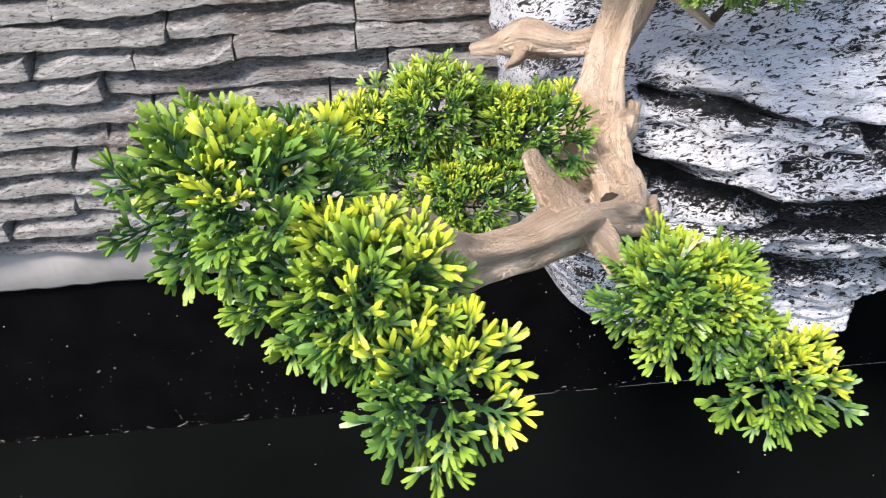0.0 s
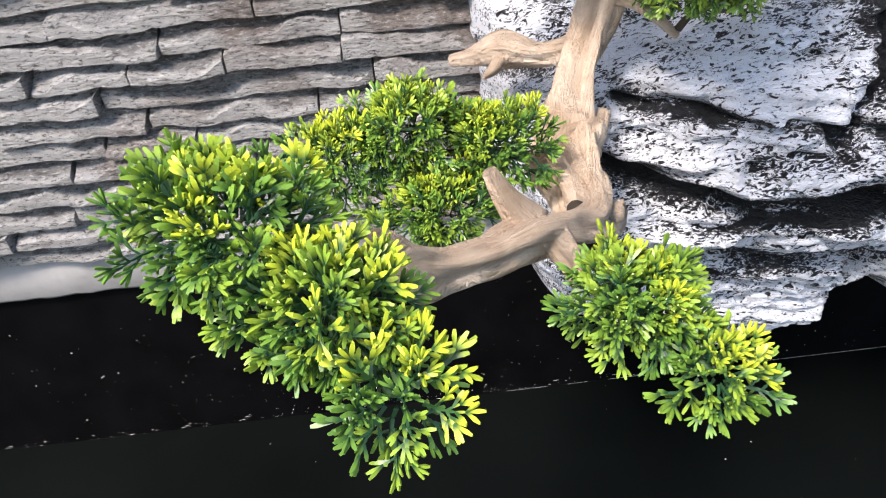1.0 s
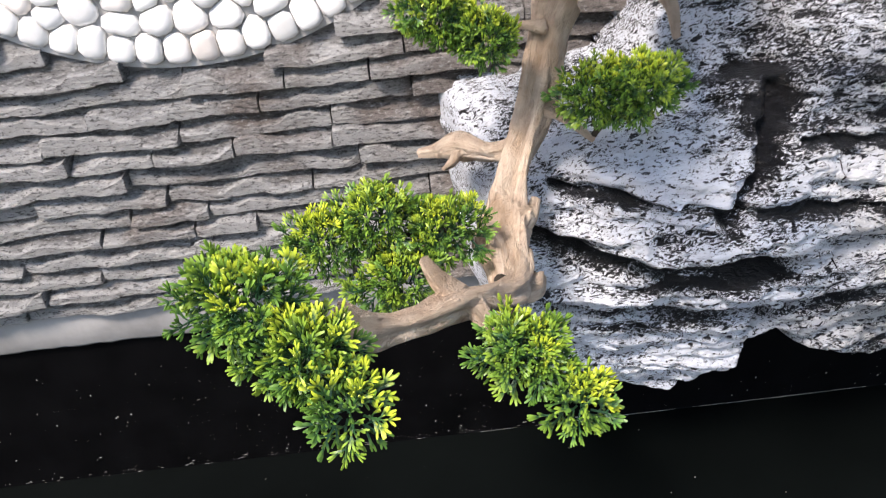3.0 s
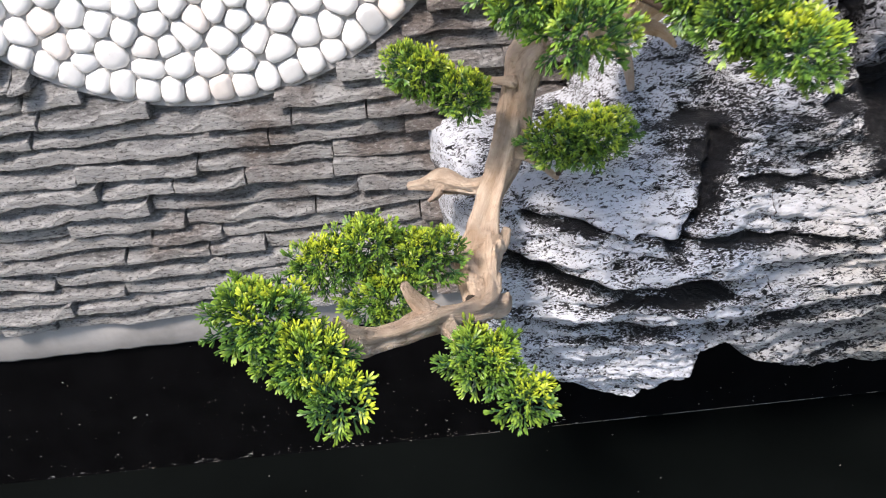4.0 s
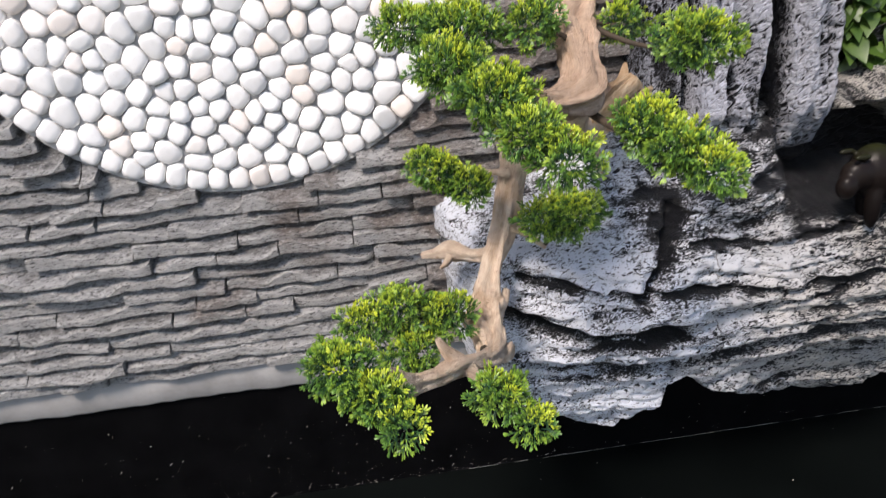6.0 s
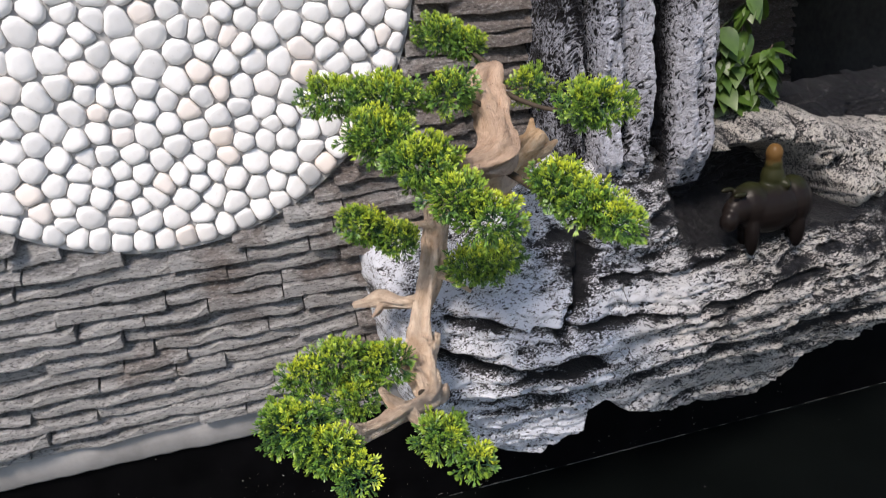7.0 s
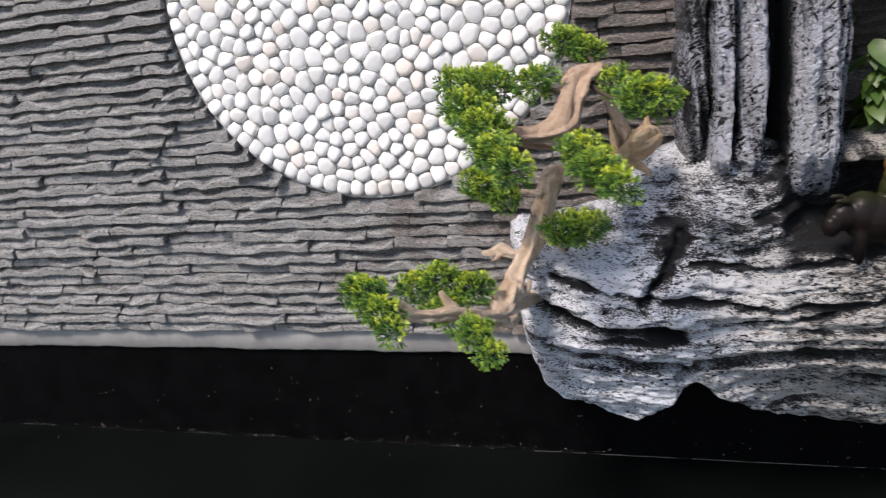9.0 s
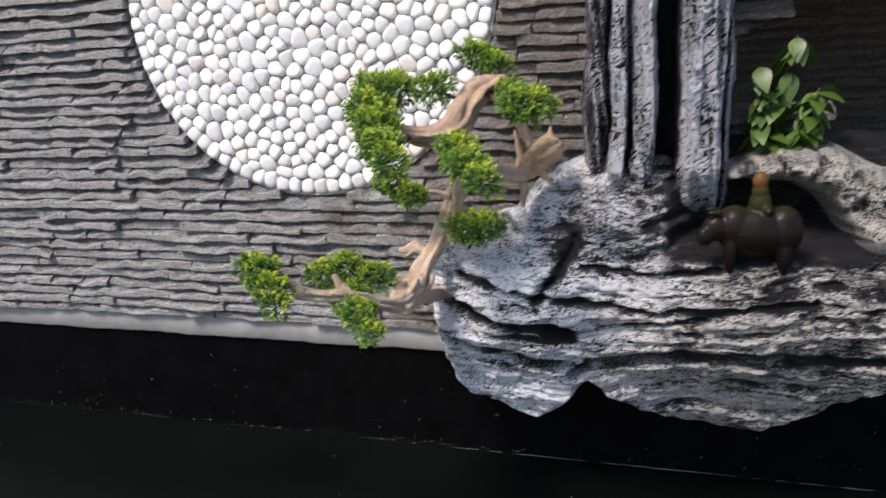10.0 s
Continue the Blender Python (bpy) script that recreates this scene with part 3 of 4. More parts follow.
def clump(name, lobes, parent, count, singles, seed, up=0.5):
    """A pad of needles: lobes are (centre, half-sizes, turn about z in degrees, tilt in degrees)."""
    rng = random.Random(seed)
    joined_v, joined_f, joined_t, joined_r = [], [], [], []
    places = []
    vol = [l[1][0] * l[1][1] + l[1][1] * l[1][2] + l[1][0] * l[1][2] for l in lobes]
    for li, (c, half, turn, tilt) in enumerate(lobes):
        rot = Euler((0, radians(tilt), radians(turn))).to_matrix()
        n = round(count * vol[li] / sum(vol))
        for i in range(n):
            zz = 1 - 2 * (i + 0.5) / n
            a = i * 2.39996 + rng.uniform(-0.4, 0.4)
            rr = math.sqrt(1 - zz * zz)
            u = Vector((rr * math.cos(a), rr * math.sin(a), zz))
            depth = rng.uniform(0.15, 0.78)
            p = Vector(c) + rot @ Vector((u.x * half[0] * depth, u.y * half[1] * depth, u.z * half[2] * depth))
            nrm = rot @ Vector((u.x / half[0], u.y / half[1], u.z / half[2])).normalized()
            d = (nrm + Vector((0, -0.15, up)) + Vector((rng.uniform(-.4, .4), rng.uniform(-.4, .4), rng.uniform(-.4, .4)))).normalized()
            places.append((p, d, u.z, rng.uniform(0, 6.28), rng.uniform(0.8, 1.2)))
    spine = [tuple(l[0]) + (0.0016,) for l in lobes]
    if len(spine) == 1:
        x, y, z, r = spine[0]
        spine = [(x - lobes[0][1][0] * 0.6, y, z - 0.004, r), (x, y, z - 0.004, r), (x + lobes[0][1][0] * 0.6, y, z - 0.004, r * 0.6)]
    holder = limb(name, spine, parent, GREEN_STEM, n=14, sides=7, rough=0.1, seed=seed)
    for p, d, uz, spin, sc in places:
        m = Matrix.Translation(p) @ d.to_track_quat("X", "Z").to_matrix().to_4x4() @ pose(0, 0, 0, math.degrees(spin)) @ Matrix.Scale(sc, 4)
        # sprigs near the pad's top go brighter: the sunlit side, put into colour
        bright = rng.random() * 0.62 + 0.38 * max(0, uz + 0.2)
        k = rng.randrange(8)
        if singles:
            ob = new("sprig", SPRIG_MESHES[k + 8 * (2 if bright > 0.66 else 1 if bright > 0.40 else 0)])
            ob.parent = holder
            ob.matrix_basis = m
        else:
            sv, sf, st = SPRIGS[k]
            base = sum(len(v) for v in joined_v)
            arr = np.array(m)
            joined_v.append(sv @ arr[:3, :3].T + arr[:3, 3])
            joined_f += [tuple(i + base for i in f) for f in sf]
            joined_t.append(st)
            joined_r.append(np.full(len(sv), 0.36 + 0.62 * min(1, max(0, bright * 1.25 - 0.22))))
    if not singles:
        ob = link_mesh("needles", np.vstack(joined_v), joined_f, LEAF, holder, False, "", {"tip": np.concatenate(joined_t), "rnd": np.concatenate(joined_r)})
        tagged(ob, kind="stuff")
    return holder


bonsai = tagged(new("bonsai_tree"), "artificial bonsai of pale driftwood with yellow-tipped green pads, on the boulder", "artificial bonsai")
bonsai.location = (0, 0, 0)

limb("trunk", [(0.312, -0.385, 0.893, 0.011), (0.316, -0.352, 0.896, 0.018), (0.318, -0.305, 0.900, 0.024), (0.324, -0.277, 0.914, 0.021), (0.336, -0.252, 0.938, 0.0155),
               (0.350, -0.230, 0.960, 0.0150), (0.362, -0.222, 0.99, 0.0155), (0.372, -0.210, 1.022, 0.0160), (0.380, -0.200, 1.055, 0.0175), (0.388, -0.203, 1.085, 0.019), (0.404, -0.212, 1.102, 0.012)],
     bonsai, n=110, sides=36, rough=0.34, seed=3)
limb("root", [(0.312, -0.31, 0.890, 0.016), (0.330, -0.24, 0.868, 0.014), (0.365, -0.14, 0.850, 0.012)], bonsai, n=24, sides=18, rough=0.2, seed=5)
limb("branch", [(0.318, -0.335, 0.893, 0.015), (0.314, -0.382, 0.897, 0.0135), (0.297, -0.425, 0.915, 0.0105), (0.262, -0.470, 0.942, 0.0115),
                (0.240, -0.490, 0.947, 0.0090), (0.222, -0.502, 0.951, 0.0088), (0.206, -0.517, 0.963, 0.0105), (0.199, -0.524, 0.980, 0.0045)], bonsai, n=90, sides=32, rough=0.34, seed=7)
limb("knob", [(0.318, -0.372, 0.892, 0.010), (0.329, -0.368, 0.888, 0.012), (0.338, -0.358, 0.890, 0.006)], bonsai, n=20, sides=16, rough=0.4, seed=17)
limb("knob", [(0.326, -0.292, 0.906, 0.013), (0.336, -0.300, 0.916, 0.010), (0.341, -0.303, 0.926, 0.004)], bonsai, n=20, sides=16, rough=0.45, seed=18)
limb("knob", [(0.310, -0.300, 0.905, 0.012), (0.300, -0.315, 0.908, 0.009), (0.294, -0.320, 0.914, 0.004)], bonsai, n=20, sides=16, rough=0.45, seed=19)
limb("stub", [(0.292, -0.186, 0.950, 0.007), (0.282, -0.196, 0.938, 0.005), (0.272, -0.205, 0.934, 0.002)], bonsai, n=16, sides=12, rough=0.35, seed=14)
limb("stub", [(0.262, -0.468, 0.945, 0.010), (0.252, -0.470, 0.961, 0.0065), (0.245, -0.471, 0.976, 0.0035)], bonsai, n=16, sides=14, rough=0.2, seed=9)
limb("stub", [(0.270, -0.464, 0.940, 0.009), (0.279, -0.472, 0.930, 0.006), (0.284, -0.480, 0.918, 0.0035)], bonsai, n=14, sides=12, rough=0.2, seed=11)
limb("branch", [(0.346, -0.236, 0.960, 0.010), (0.320, -0.210, 0.950, 0.007), (0.294, -0.185, 0.951, 0.010), (0.270, -0.168, 0.942, 0.006), (0.250, -0.160, 0.938, 0.004)], bonsai, n=40, sides=18, rough=0.42, seed=13)
limb("branch", [(0.358, -0.225, 0.995, 0.009), (0.385, -0.235, 0.985, 0.005), (0.414, -0.24, 0.960, 0.003)], bonsai, n=20, sides=12, rough=0.2, seed=15)
limb("stub", [(0.332, -0.278, 0.898, 0.011), (0.345, -0.275, 0.905, 0.007), (0.352, -0.272, 0.922, 0.004)], bonsai, n=14, sides=12, rough=0.2, seed=16)
limb("upper_trunk", [(0.480, -0.215, 1.268, 0.008), (0.468, -0.235, 1.262, 0.015), (0.445, -0.275, 1.245, 0.018), (0.436, -0.33, 1.22, 0.019), (0.424, -0.385, 1.190, 0.020),
                     (0.392, -0.41, 1.185, 0.014), (0.358, -0.435, 1.195, 0.009)], bonsai, WOOD_AGED, "browner cracked upper trunk", n=110, sides=36, rough=0.44, seed=21)
limb("branch", [(0.424, -0.385, 1.185, 0.017), (0.430, -0.34, 1.160, 0.014), (0.455, -0.26, 1.115, 0.013), (0.490, -0.18, 1.095, 0.017), (0.515, -0.15, 1.10, 0.022)], bonsai, n=40, sides=20, rough=0.18, seed=23)
limb("log_end", [(0.490, -0.145, 1.084, 0.014), (0.512, -0.15, 1.104, 0.032), (0.538, -0.155, 1.128, 0.040), (0.566, -0.155, 1.152, 0.030)], bonsai, mat=WOOD_RAW, n=50, sides=36, rough=0.42, seed=25, flat=0.6, label="splintered orange-brown wood end")
limb("branch", [(0.500, -0.15, 1.085, 0.012), (0.508, -0.170, 1.062, 0.007), (0.508, -0.187, 1.035, 0.004)], bonsai, n=18, sides=12, rough=0.2, seed=27)
limb("branch", [(0.468, -0.235, 1.262, 0.006), (0.490, -0.20, 1.215, 0.008), (0.512, -0.165, 1.165, 0.010), (0.525, -0.155, 1.135, 0.012)], bonsai, n=24, sides=12, rough=0.25, seed=29)
limb("branch", [(0.375, -0.212, 1.062, 0.007), (0.356, -0.215, 1.066, 0.004), (0.335, -0.22, 1.07, 0.004)], bonsai, n=14, sides=10, rough=0.2, seed=33)

CLUMPS = [
    ("foliage_pad", [((0.153, -0.540, 1.000), (0.034, 0.028, 0.017), 25, 12), ((0.182, -0.560, 0.977), (0.027, 0.024, 0.016), 35, 15), ((0.200, -0.582, 0.958), (0.013, 0.014, 0.012), 40, 20)], 180, True, 41),
    ("foliage_pad", [((0.300, -0.508, 0.925), (0.030, 0.024, 0.015), 0, 22), ((0.326, -0.533, 0.903), (0.016, 0.014, 0.011), 0, 25)], 110, True, 43),
    ("foliage_pad", [((0.165, -0.347, 0.938), (0.040, 0.026, 0.018), 0, 5), ((0.208, -0.344, 0.951), (0.034, 0.028, 0.025), 0, 0), ((0.262, -0.344, 0.935), (0.040, 0.028, 0.023), 0, 5), ((0.221, -0.366, 0.904), (0.042, 0.026, 0.026), 0, 0)], 360, False, 47),
    ("foliage_pad", [((0.276, -0.252, 1.088), (0.038, 0.030, 0.018), 0, 30), ((0.314, -0.260, 1.066), (0.034, 0.028, 0.017), 0, 30)], 180, False, 53),
    ("foliage_pad", [((0.415, -0.255, 1.005), (0.045, 0.036, 0.028), 10, 5), ((0.450, -0.270, 1.012), (0.040, 0.032, 0.024), 10, -5)], 220, False, 59),
    ("foliage_pad", [((0.255, -0.270, 1.262), (0.042, 0.038, 0.020), 0, 10), ((0.312, -0.325, 1.260), (0.052, 0.050, 0.024), 0, 10), ((0.292, -0.385, 1.228), (0.046, 0.046, 0.026), 0, 10), ((0.325, -0.445, 1.205), (0.044, 0.048, 0.026), 0, 15),
                     ((0.346, -0.490, 1.180), (0.034, 0.040, 0.024), 0, 15), ((0.370, -0.522, 1.160), (0.027, 0.030, 0.020), 0, 15)], 640, False, 61),
    ("foliage_pad", [((0.424, -0.165, 1.311), (0.038, 0.028, 0.017), 0, 24), ((0.458, -0.168, 1.294), (0.034, 0.026, 0.015), 0, 24)], 165, False, 67),
    ("foliage_pad", [((0.545, -0.380, 1.229), (0.050, 0.038, 0.023), 0, 8)], 160, False, 71),
    ("foliage_pad", [((0.386, -0.334, 1.257), (0.034, 0.028, 0.022), 0, -15)], 66, False, 73),
    ("foliage_pad", [((0.504, -0.285, 1.243), (0.026, 0.024, 0.016), 0, 0)], 44, False, 74),
    ("foliage_pad", [((0.456, -0.472, 1.169), (0.030, 0.034, 0.021), 0, 18), ((0.478, -0.500, 1.152), (0.030, 0.030, 0.019), 0, 20), ((0.500, -0.522, 1.134), (0.026, 0.026, 0.016), 0, 20)], 230, False, 79),
]
for cname, lobes, count, singles, seed in CLUMPS:
    clump(cname, lobes, bonsai, count, singles, seed)
for pts in ([(0.512, -0.155, 1.10, 0.016), (0.500, -0.165, 1.14, 0.010), (0.492, -0.17, 1.175, 0.003)], [(0.53, -0.165, 1.12, 0.018), (0.558, -0.185, 1.135, 0.012), (0.578, -0.19, 1.148, 0.004)],
            [(0.535, -0.16, 1.125, 0.018), (0.552, -0.15, 1.155, 0.012), (0.556, -0.15, 1.178, 0.003)], [(0.52, -0.16, 1.10, 0.012), (0.545, -0.17, 1.092, 0.009), (0.560, -0.175, 1.075, 0.003)]):
    limb("splinter", pts, bonsai, WOOD_RAW, n=20, sides=14, rough=0.35, seed=37, flat=0.6)
# the twigs that carry the pads
for pts in ([(0.414, -0.24, 0.965, 0.003), (0.425, -0.25, 0.985, 0.002)], [(0.30, -0.40, 0.915, 0.005), (0.305, -0.48, 0.905, 0.004), (0.305, -0.53, 0.912, 0.002)],
            [(0.325, -0.27, 0.88, 0.005), (0.27, -0.30, 0.91, 0.004), (0.215, -0.335, 0.93, 0.002)],
            [(0.358, -0.435, 1.195, 0.006), (0.33, -0.40, 1.21, 0.004), (0.30, -0.32, 1.245, 0.003)], [(0.37, -0.43, 1.19, 0.006), (0.365, -0.48, 1.175, 0.004), (0.362, -0.51, 1.16, 0.003)],
            [(0.478, -0.22, 1.265, 0.004), (0.46, -0.19, 1.285, 0.003), (0.44, -0.165, 1.295, 0.002)], [(0.455, -0.26, 1.25, 0.004), (0.50, -0.33, 1.225, 0.003), (0.545, -0.38, 1.22, 0.002)],
            [(0.43, -0.36, 1.17, 0.005), (0.45, -0.43, 1.155, 0.004), (0.495, -0.51, 1.125, 0.003)], [(0.436, -0.33, 1.222, 0.004), (0.42, -0.332, 1.242, 0.003), (0.39, -0.336, 1.252, 0.002)], [(0.455, -0.265, 1.248, 0.004), (0.48, -0.275, 1.246, 0.003), (0.504, -0.285, 1.238, 0.002)]):
    limb("twig", pts, bonsai, STEM, n=16, sides=8, rough=0.1, seed=35)


# ---- figurine, plant ----
def figurine():
    bm = bmesh.new()

    def blob(c, r, segs=16):
        geo = bmesh.ops.create_uvsphere(bm, u_segments=segs, v_segments=segs // 2 + 2, radius=1.0)
        for v in geo["verts"]:
            v.co = Vector((v.co.x * r[0] + c[0], v.co.y * r[1] + c[1], v.co.z * r[2] + c[2]))

    blob((0, 0, 0.044), (0.056, 0.028, 0.033))
    blob((-0.030, 0, 0.050), (0.028, 0.025, 0.030))
    blob((0.036, 0, 0.046), (0.028, 0.026, 0.034))
    blob((-0.055, -0.008, 0.050), (0.022, 0.015, 0.018))
    blob((-0.072, -0.014, 0.040), (0.013, 0.011, 0.014))
    for x, y, s in ((-0.035, -0.014, 0.010), (-0.026, 0.012, 0.010), (0.038, -0.013, 0.011), (0.044, 0.012, 0.011)):
        blob((x, y, 0.018), (s, s, 0.030), 10)
    blob((-0.060, -0.018, 0.072), (0.012, 0.004, 0.004), 8)
    blob((-0.060, 0.008, 0.072), (0.012, 0.004, 0.004), 8)
    blob((0.003, 0, 0.082), (0.016, 0.015, 0.018), 12)
    blob((0.002, -0.002, 0.098), (0.012, 0.011, 0.012), 12)
    blob((0.001, -0.003, 0.112), (0.0115, 0.011, 0.0125), 12)
    blob((0.012, 0, 0.074), (0.010, 0.024, 0.010), 10)
    me = bpy.data.meshes.new("figurine")
    bm.to_mesh(me)
    bm.free()
    mat, nt, b = material("painted_ceramic", 0.36, 0.0, 0.12)
    sep = nt.nodes.new("ShaderNodeSeparateXYZ")
    nt.links.new(coords(nt), sep.inputs[0])
    v = math_of(nt, "ADD", math_of(nt, "MULTIPLY", sep.outputs[2], 8.0), math_of(nt, "MULTIPLY", noise_of(nt, coords(nt), 60, 3), 0.16))
    # dark ceramic tones, deepened further for the shade of the hollow
    col = ramp(nt, v, [(0.0, (0.004, 0.003, 0.003)), (0.60, (0.011, 0.008, 0.007)), (0.70, (0.016, 0.018, 0.007)), (0.88, (0.028, 0.028, 0.010)), (0.94, (0.085, 0.045, 0.014)), (1.0, (0.11, 0.06, 0.02))])
    nt.links.new(col, b.inputs["Base Color"])
    me.materials.append(mat)
    ob = new("figurine", me)
    melt = ob.modifiers.new("melt", "REMESH")
    melt.mode, melt.voxel_size, melt.use_smooth_shade = "VOXEL", 0.0022, True
    soften = ob.modifiers.new("soften", "SMOOTH")
    soften.iterations = 3
    ob.location, ob.scale = (0.902, -0.245, 0.950), (1.12, 1.2, 1.26)
    return tagged(ob, "small dark glazed animal figurine with a rider on the rock ledge", "figurine")


figurine()


def leafy_plant():
    rng = random.Random(8)
    plant = tagged(new("leafy_plant"), "dark green broad-leaved plant growing beside the waterfall rock", "plant")
    plant.location = (0.945, -0.06, 1.12)
    stalk = [((0.0, 0.0, -0.04), (0.01, -0.01, 0.08), (0.03, -0.02, 0.20)), ((0.0, 0.0, -0.04), (-0.02, -0.02, 0.05), (-0.03, -0.03, 0.15)), ((0.01, 0.0, -0.04), (0.05, -0.02, 0.05), (0.07, -0.03, 0.11))]
    for a, b, c in stalk:
        limb("stem", [(*a, 0.003), (*b, 0.0025), (*c, 0.0015)], plant, STEM, n=12, sides=7, rough=0.05)
    for i in range(170):
        s = stalk[rng.randrange(3)]
        t = rng.uniform(0.25, 1)
        p = Vector(s[0]).lerp(Vector(s[1]), t * 2) if t < 0.5 else Vector(s[1]).lerp(Vector(s[2]), t * 2 - 1)
        yaw, drop, size = rng.uniform(0, 6.28), rng.uniform(0.0, 1.1), rng.uniform(0.030, 0.056)
        verts, faces = [], []
        for k in range(9):
            u = k / 8
            w = 0.30 * math.sin(math.pi * u ** 0.75) * size + 0.0004
            z = -0.35 * size * u * u
            verts += [(u * size, -w, z + 0.12 * w), (u * size, 0, z), (u * size, w, z + 0.12 * w)]
            if k:
                b = (k - 1) * 3
                faces += [(b, b + 3, b + 4, b + 1), (b + 1, b + 4, b + 5, b + 2)]
        leaf = link_mesh("leaf", verts, faces, BROAD, plant, True)
        leaf.matrix_basis = Matrix.Translation(p) @ Euler((rng.uniform(-.4, .4), drop, yaw)).to_matrix().to_4x4()
    return plant


leafy_plant()


# ---- dust on the black wall and the water, and the waterline glint ----
def flecks():
    rng = random.Random(12)
    verts, faces = [], []
    for i in range(230):
        x, z = rng.uniform(-1.3, 1.2), 0.41 + 0.24 * rng.random() ** 1.6
        s = rng.choice((0.0004, 0.0005, 0.0007, 0.0012))
        a = rng.uniform(0, 3.14)
        k = len(verts)
        for j in range(5):
            t = a + j * 1.257
            verts.append((x + s * math.cos(t) * rng.uniform(0.6, 1.3), -0.0006, z + s * math.sin(t) * rng.uniform(0.6, 1.3)))
        verts.append((x, -0.0012, z))
        faces += [(k + j, k + (j + 1) % 5, k + 5) for j in range(5)]
    for i in range(330):
        x, z, s = rng.gauss(0.1, 0.28), 0.405 + 0.2 * rng.random() ** 1.4, rng.choice((0.0002, 0.0003, 0.0004, 0.0005))
        k = len(verts)
        for j in range(4):
            verts.append((x + s * math.cos(j * 1.57 + i) * rng.uniform(0.5, 1.6), -0.0006, z + s * math.sin(j * 1.57 + i)))
        faces.append((k, k + 1, k + 2, k + 3))
    for i in range(260):
        x, s = rng.uniform(-1.2, 0.5), rng.choice((0.0003, 0.0005, 0.0007))
        z, w = WATER_Z + 0.001 + abs(rng.gauss(0, 0.006)), s * rng.choice((1, 1.5, 6))
        k = len(verts)
        verts += [(x - w, -0.0007, z), (x, -0.0009, z - s * 0.7), (x + w, -0.0007, z + s * 0.2), (x, -0.0009, z + s * 0.7)]
        faces.append((k, k + 1, k + 2, k + 3))
    # highlight along the water's edge, drawn as thin pale strips
    x = 0.30
    while x < 1.5:
        w = rng.uniform(0.006, 0.05)
        k = len(verts)
        verts += [(x, -0.0008, WATER_Z + 0.0004), (x + w, -0.0008, WATER_Z + 0.0004), (x + w, -0.0010, WATER_Z + 0.0012), (x, -0.0010, WATER_Z + 0.0010)]
        faces.append((k, k + 1, k + 2, k + 3))
        x += w + rng.choice((0.0005, 0.002, 0.03))
    for i in range(160):
        x, y, s = rng.uniform(-1.3, 1.3), -0.9 * rng.random(), rng.choice((0.0005, 0.0007, 0.001))
        k = len(verts)
        for j in range(5):
            verts.append((x + s * math.cos(j * 1.257), y + s * math.sin(j * 1.257), WATER_Z + 0.0004))
        verts.append((x, y, WATER_Z + 0.001))
        faces += [(k + j, k + (j + 1) % 5, k + 5) for j in range(5)]
    return tagged(link_mesh("dust", verts, faces, FLECK), "pale dust specks on the black wall and water, with a painted waterline glint", "dust", kind="stuff")


flecks()


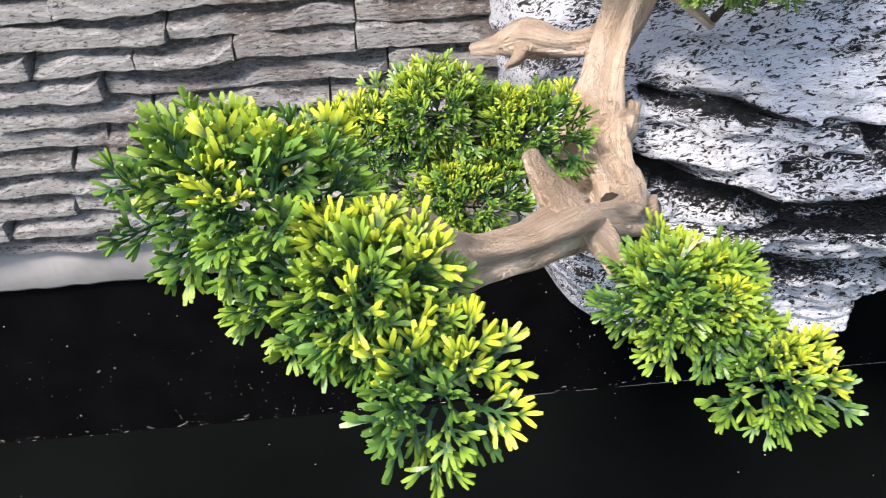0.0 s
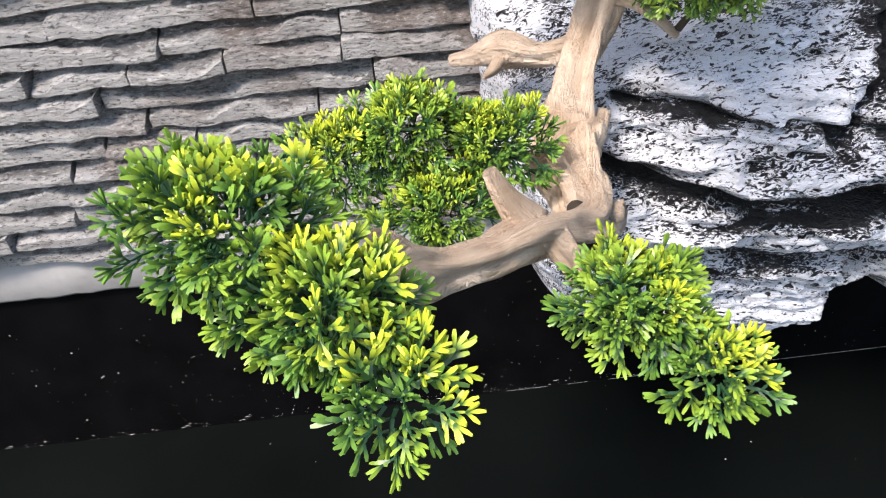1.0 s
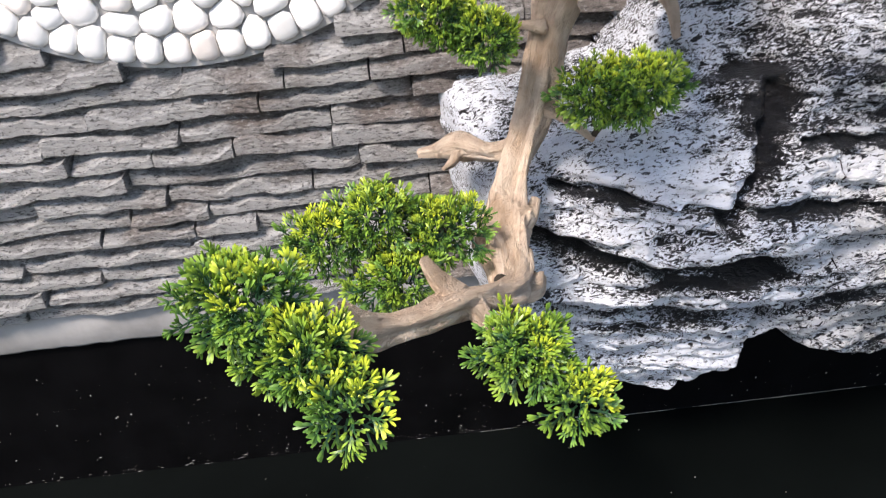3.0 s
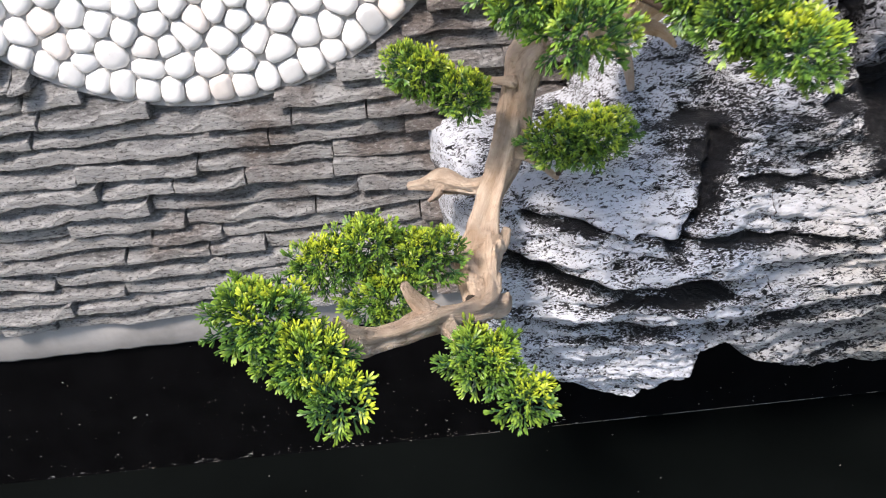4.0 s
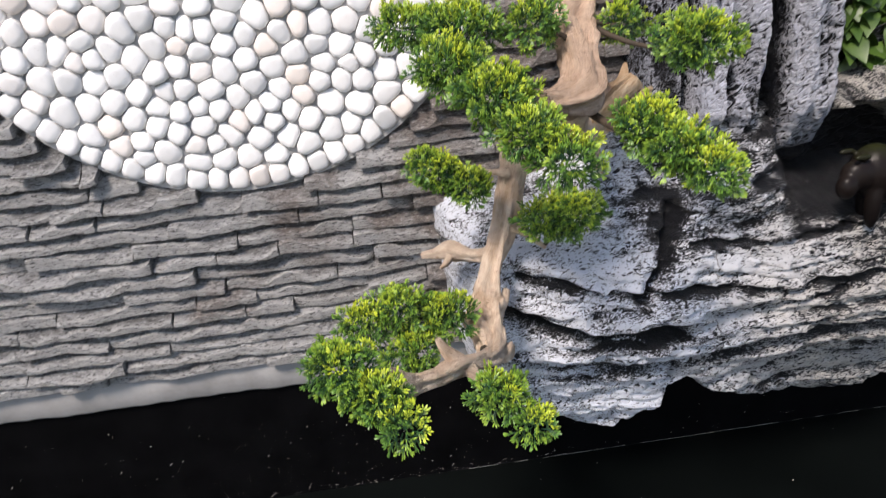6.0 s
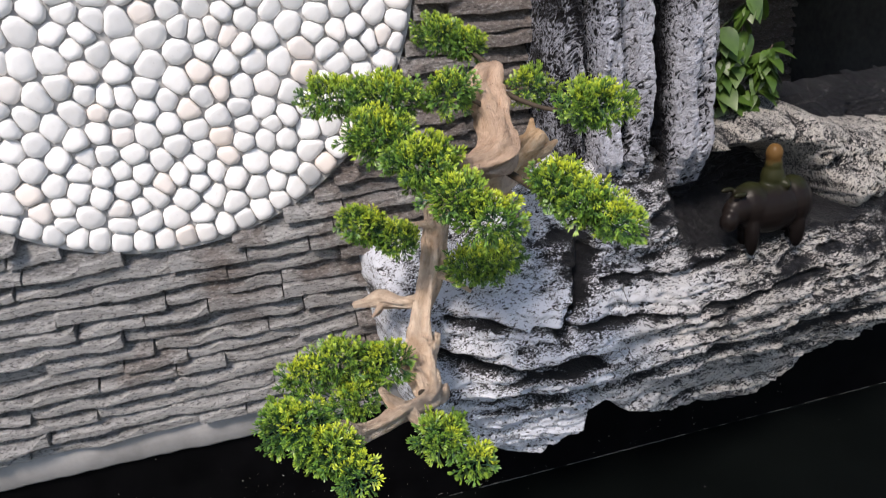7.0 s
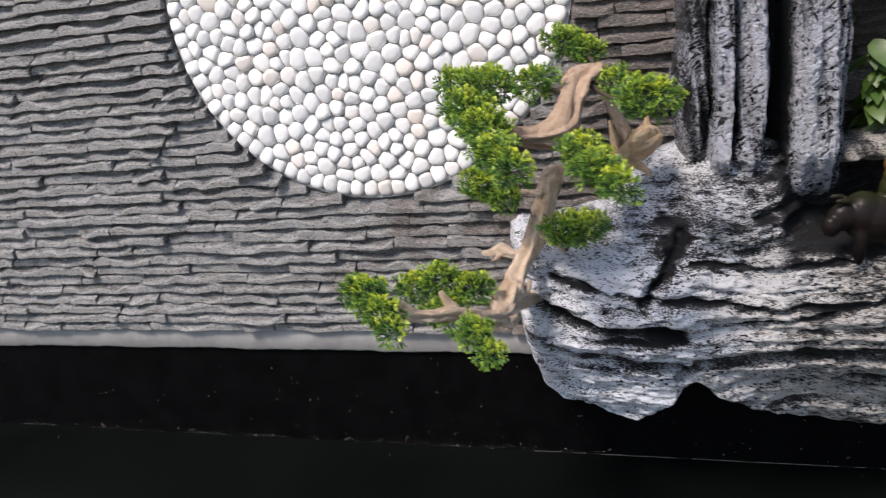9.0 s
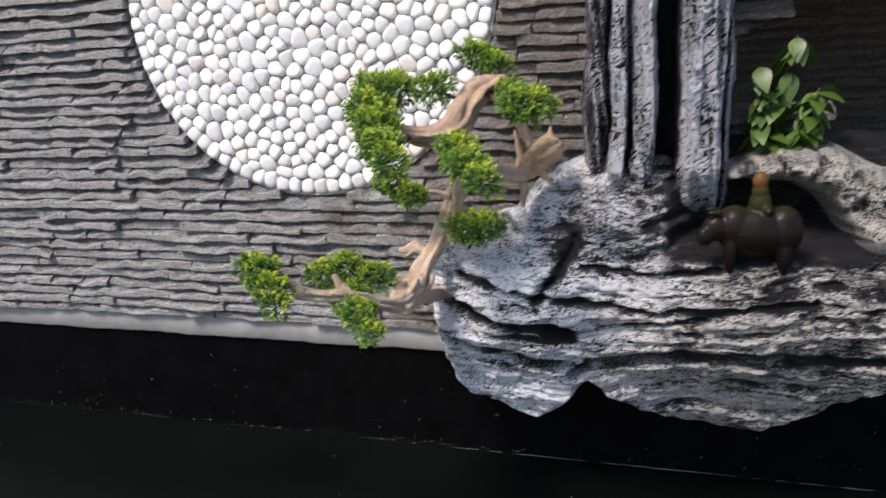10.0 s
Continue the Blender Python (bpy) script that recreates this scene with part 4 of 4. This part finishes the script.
# ---- white pebbles in the round panel ----
def pebble_panel():
    rng = np.random.RandomState(5)
    rad = CIRCLE_R - 0.004
    disc = bmesh.new()
    bmesh.ops.create_cone(disc, cap_ends=True, segments=96, radius1=CIRCLE_R, radius2=CIRCLE_R, depth=0.012, matrix=pose(0, -0.004, CIRCLE_Z, 90))
    panel = tagged(part("pebble_panel", disc, WHITE_GROUT, None), "round wall panel of white pebbles set in grout", "wall panel")
    ring_n = 82
    ring = np.array([((rad - 0.017) * math.cos(2 * math.pi * i / ring_n), (rad - 0.017) * math.sin(2 * math.pi * i / ring_n)) for i in range(ring_n)])
    pts = []
    while len(pts) < 455:
        p = rng.uniform(-rad, rad, 2)
        if np.hypot(*p) < rad - 0.037 and all(np.hypot(*(p - q)) > 0.0230 for q in pts):
            pts.append(p)
    pts = np.array(pts)

    def cell(i, allp):
        poly = [allp[i] + 0.06 * np.array((math.cos(a), math.sin(a))) for a in np.linspace(0, 2 * math.pi, 16, endpoint=False)]
        near = np.argsort(np.hypot(*(allp - allp[i]).T))[1:16]
        cuts = [((allp[i] + allp[j]) / 2, allp[j] - allp[i]) for j in near]
        n = allp[i] / (np.hypot(*allp[i]) + 1e-9)
        cuts.append((n * rad, n))
        for m, d in cuts:
            out = []
            for a, b in zip(poly, poly[1:] + poly[:1]):
                da, db = (a - m) @ d, (b - m) @ d
                if da <= 0:
                    out.append(a)
                if (da < 0) != (db < 0) and abs(da - db) > 1e-12:
                    out.append(a + (b - a) * da / (da - db))
            poly = out
            if len(poly) < 3:
                return None
        return np.array(poly)

    for it in range(2):
        allp = np.vstack([pts, ring])
        for i in range(len(pts)):
            c = cell(i, allp)
            if c is not None:
                pts[i] = pts[i] * 0.45 + c.mean(0) * 0.55
    pts += rng.normal(0, 0.0032, pts.shape)
    allp = np.vstack([pts, ring])
    order = np.argsort(np.argsort(allp[:, 1]))
    far_v, far_f = [], []
    for i in range(len(allp)):
        poly = cell(i, allp)
        if poly is None:
            continue
        c = poly.mean(0)
        n = 14
        d = poly - c
        outline = []
        for k in range(n):
            a = 2 * math.pi * k / n
            u = np.array((math.cos(a), math.sin(a)))
            best = 1.0
            for p, q in zip(d, np.roll(d, -1, 0)):
                e = q - p
                den = u[0] * e[1] - u[1] * e[0]
                if abs(den) > 1e-9:
                    t = (p[0] * e[1] - p[1] * e[0]) / den
                    if t > 0:
                        s = (p[0] * u[1] - p[1] * u[0]) / den
                        if -1e-6 <= s <= 1 + 1e-6:
                            best = min(best, t)
            outline.append(best)
        outline = np.array(outline)
        soft = 0.5 * outline + 0.25 * (np.roll(outline, 1) + np.roll(outline, -1))
        soft = np.minimum(soft, outline) * 0.92 + 0.08 * np.minimum(soft.mean() * 1.08, outline)
        soft = soft - rng.uniform(0.0, 0.0010)
        high = rng.uniform(0.010, 0.016)
        lean = rng.uniform(-0.2, 0.2, 2)
        verts, faces = [], []
        for rr, hh in ((0.95, 0.0), (1.0, 0.4), (0.95, 0.74), (0.78, 0.95), (0.42, 1.0)):
            for k in range(n):
                a = 2 * math.pi * k / n
                x, z = soft[k] * rr * math.cos(a), soft[k] * rr * math.sin(a)
                y = -0.006 - high * hh - (lean[0] * x + lean[1] * z) * hh
                verts.append((x, y, z))
        for r in range(4):
            for k in range(n):
                k2 = (k + 1) % n
                faces.append((r * n + k, r * n + k2, (r + 1) * n + k2, (r + 1) * n + k))
        faces.append(tuple(4 * n + k for k in range(n)))
        if order[i] < 300:
            ob = link_mesh("pebble", verts, faces, PEBBLE, panel, True)
            ob.location = (c[0], -0.002, CIRCLE_Z + c[1])
        else:
            base = len(far_v)
            far_v += [(x + c[0], y - 0.002, z + CIRCLE_Z + c[1]) for x, y, z in verts]
            far_f += [tuple(q + base for q in face) for face in faces]
    tagged(link_mesh("upper_pebbles", far_v, far_f, PEBBLE_JOINED, panel, True), "white pebbles high on the panel", kind="stuff")


pebble_panel()


# ---- stacked slate cladding ----
def slate_strip(length, height, seed):
    """One split-faced strip, x from 0 to length, its wavy foot standing proudest."""
    rng = random.Random(seed)
    n = max(5, int(length / 0.0085))
    verts, faces = [], []
    k1, k2 = rng.uniform(0, 50), rng.uniform(0, 50)
    proud = rng.uniform(0.019, 0.034)
    skew0, skew1 = rng.uniform(0, 0.0012), -rng.uniform(0, 0.0012)
    for i in range(n + 1):
        x = length * i / n
        wave = float(vnoise(x * 24 + k1, k2, 3)) * 0.026 + float(vnoise(x * 70 + k1, k2 + 9, 4)) * 0.007
        out = proud + float(vnoise(x * 24 + k2, k1, 6)) * 0.010 - wave * 0.25
        mid = proud * 0.46 + float(vnoise(x * 34 + k2, k1 + 30, 7)) * 0.007
        low = -0.0015 + wave * 0.22 + float(vnoise(x * 30 + k2, k1 + 60, 8)) * 0.003 + float(vnoise(x * 90 + k2, k1 + 80, 9)) * 0.003
        ridge = max(low + 0.002, height * 0.34 + wave * 1.1)
        end = 0.0012 if i in (0, n) else 0
        x += (skew0 if i == 0 else skew1 if i == n else 0)
        verts += [(x, 0.004, low + 0.003), (x, -(out - 0.001 - end), low), (x, -(out - end), ridge), (x, -(mid - end), (ridge + height) * 0.5),
                  (x, -(proud * 0.13 - end), height * 1.02), (x, 0.004, height + 0.005)]
    for i in range(n):
        for k in range(5):
            a = i * 6 + k
            faces.append((a, a + 6, a + 7, a + 1))
    faces.append((0, 1, 2, 3, 4, 5))
    e = n * 6
    faces.append((e + 5, e + 4, e + 3, e + 2, e + 1, e))
    # painted lip light per vertex: strong at foot and ridge, gone up the slope
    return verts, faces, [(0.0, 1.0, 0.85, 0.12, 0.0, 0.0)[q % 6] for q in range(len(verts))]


def cladding():
    rng = random.Random(31)
    pitch = 0.0262
    shapes = {}
    lengths = [0.08 + 0.021 * k for k in range(11)]
    strips = []
    level, levels = STONE_Z, []
    for row in range(58):
        levels.append(level)
        level += pitch + rng.uniform(-0.0025, 0.0025)
    for row in range(58):
        z = levels[row]
        x = -2.2 - rng.uniform(0, 0.2)
        while x < 0.80:
            k = rng.randrange(len(lengths))
            L = lengths[k]
            a, b = x, x + L - 0.0008
            x += L
            zm = z + pitch / 2
            dz = abs(zm - CIRCLE_Z)
            reach = math.sqrt(max(0, (CIRCLE_R + 0.002) ** 2 - dz * dz)) if dz < CIRCLE_R else 0
            pieces = [(a, b)]
            if reach:
                pieces = [(p, q) for p, q in ((a, min(b, -reach)), (max(a, reach), b)) if q - p > 0.012]
            for p, q in pieces:
                strips.append((p, q, z, rng.randrange(4), rng.uniform(-0.003, 0.002)))
    near = [s for s in strips if -0.98 < s[0] < 0.62 and s[2] < 1.62]
    near.sort(key=lambda s: abs(s[0] - 0.0) + abs(s[2] - 0.9))
    near = set(near[:300])
    for row in range(40):
        x = 0.86
        while x < 1.6:
            L = rng.choice(lengths)
            strips.append((x, x + L - 0.002, STONE_Z + row * pitch, rng.randrange(4), 0.596))
            x += L
    jv, jf, jc = [], [], []
    for s in strips:
        p, q, z, var, jig = s
        L = round(q - p, 3)
        key = (L, var)
        if key not in shapes:
            shapes[key] = slate_strip(L, pitch, int(L * 1000) * 7 + var * 131)
        v, f, amount = shapes[key]
        if s in near:
            if ("mesh", key) not in shapes:
                me = bpy.data.meshes.new("slate_strip")
                me.from_pydata(v, [], f)
                me.materials.append(SLATE)
                me.attributes.new("amount", "FLOAT", "POINT").data.foreach_set("value", amount)
                shapes[("mesh", key)] = me
            ob = new("slate_strip", shapes[("mesh", key)])
            ob.parent = wall
            ob.location = (p, jig, z)
        else:
            base = len(jv)
            jv += [(a + p, b + jig, c + z) for a, b, c in v]
            jf += [tuple(i + base for i in face) for face in f]
            jc += amount
    tagged(link_mesh("slate_cladding", jv, jf, SLATE_JOINED, wall, attrs={"amount": jc}), "farther strips of the stacked slate", kind="stuff")


cladding()
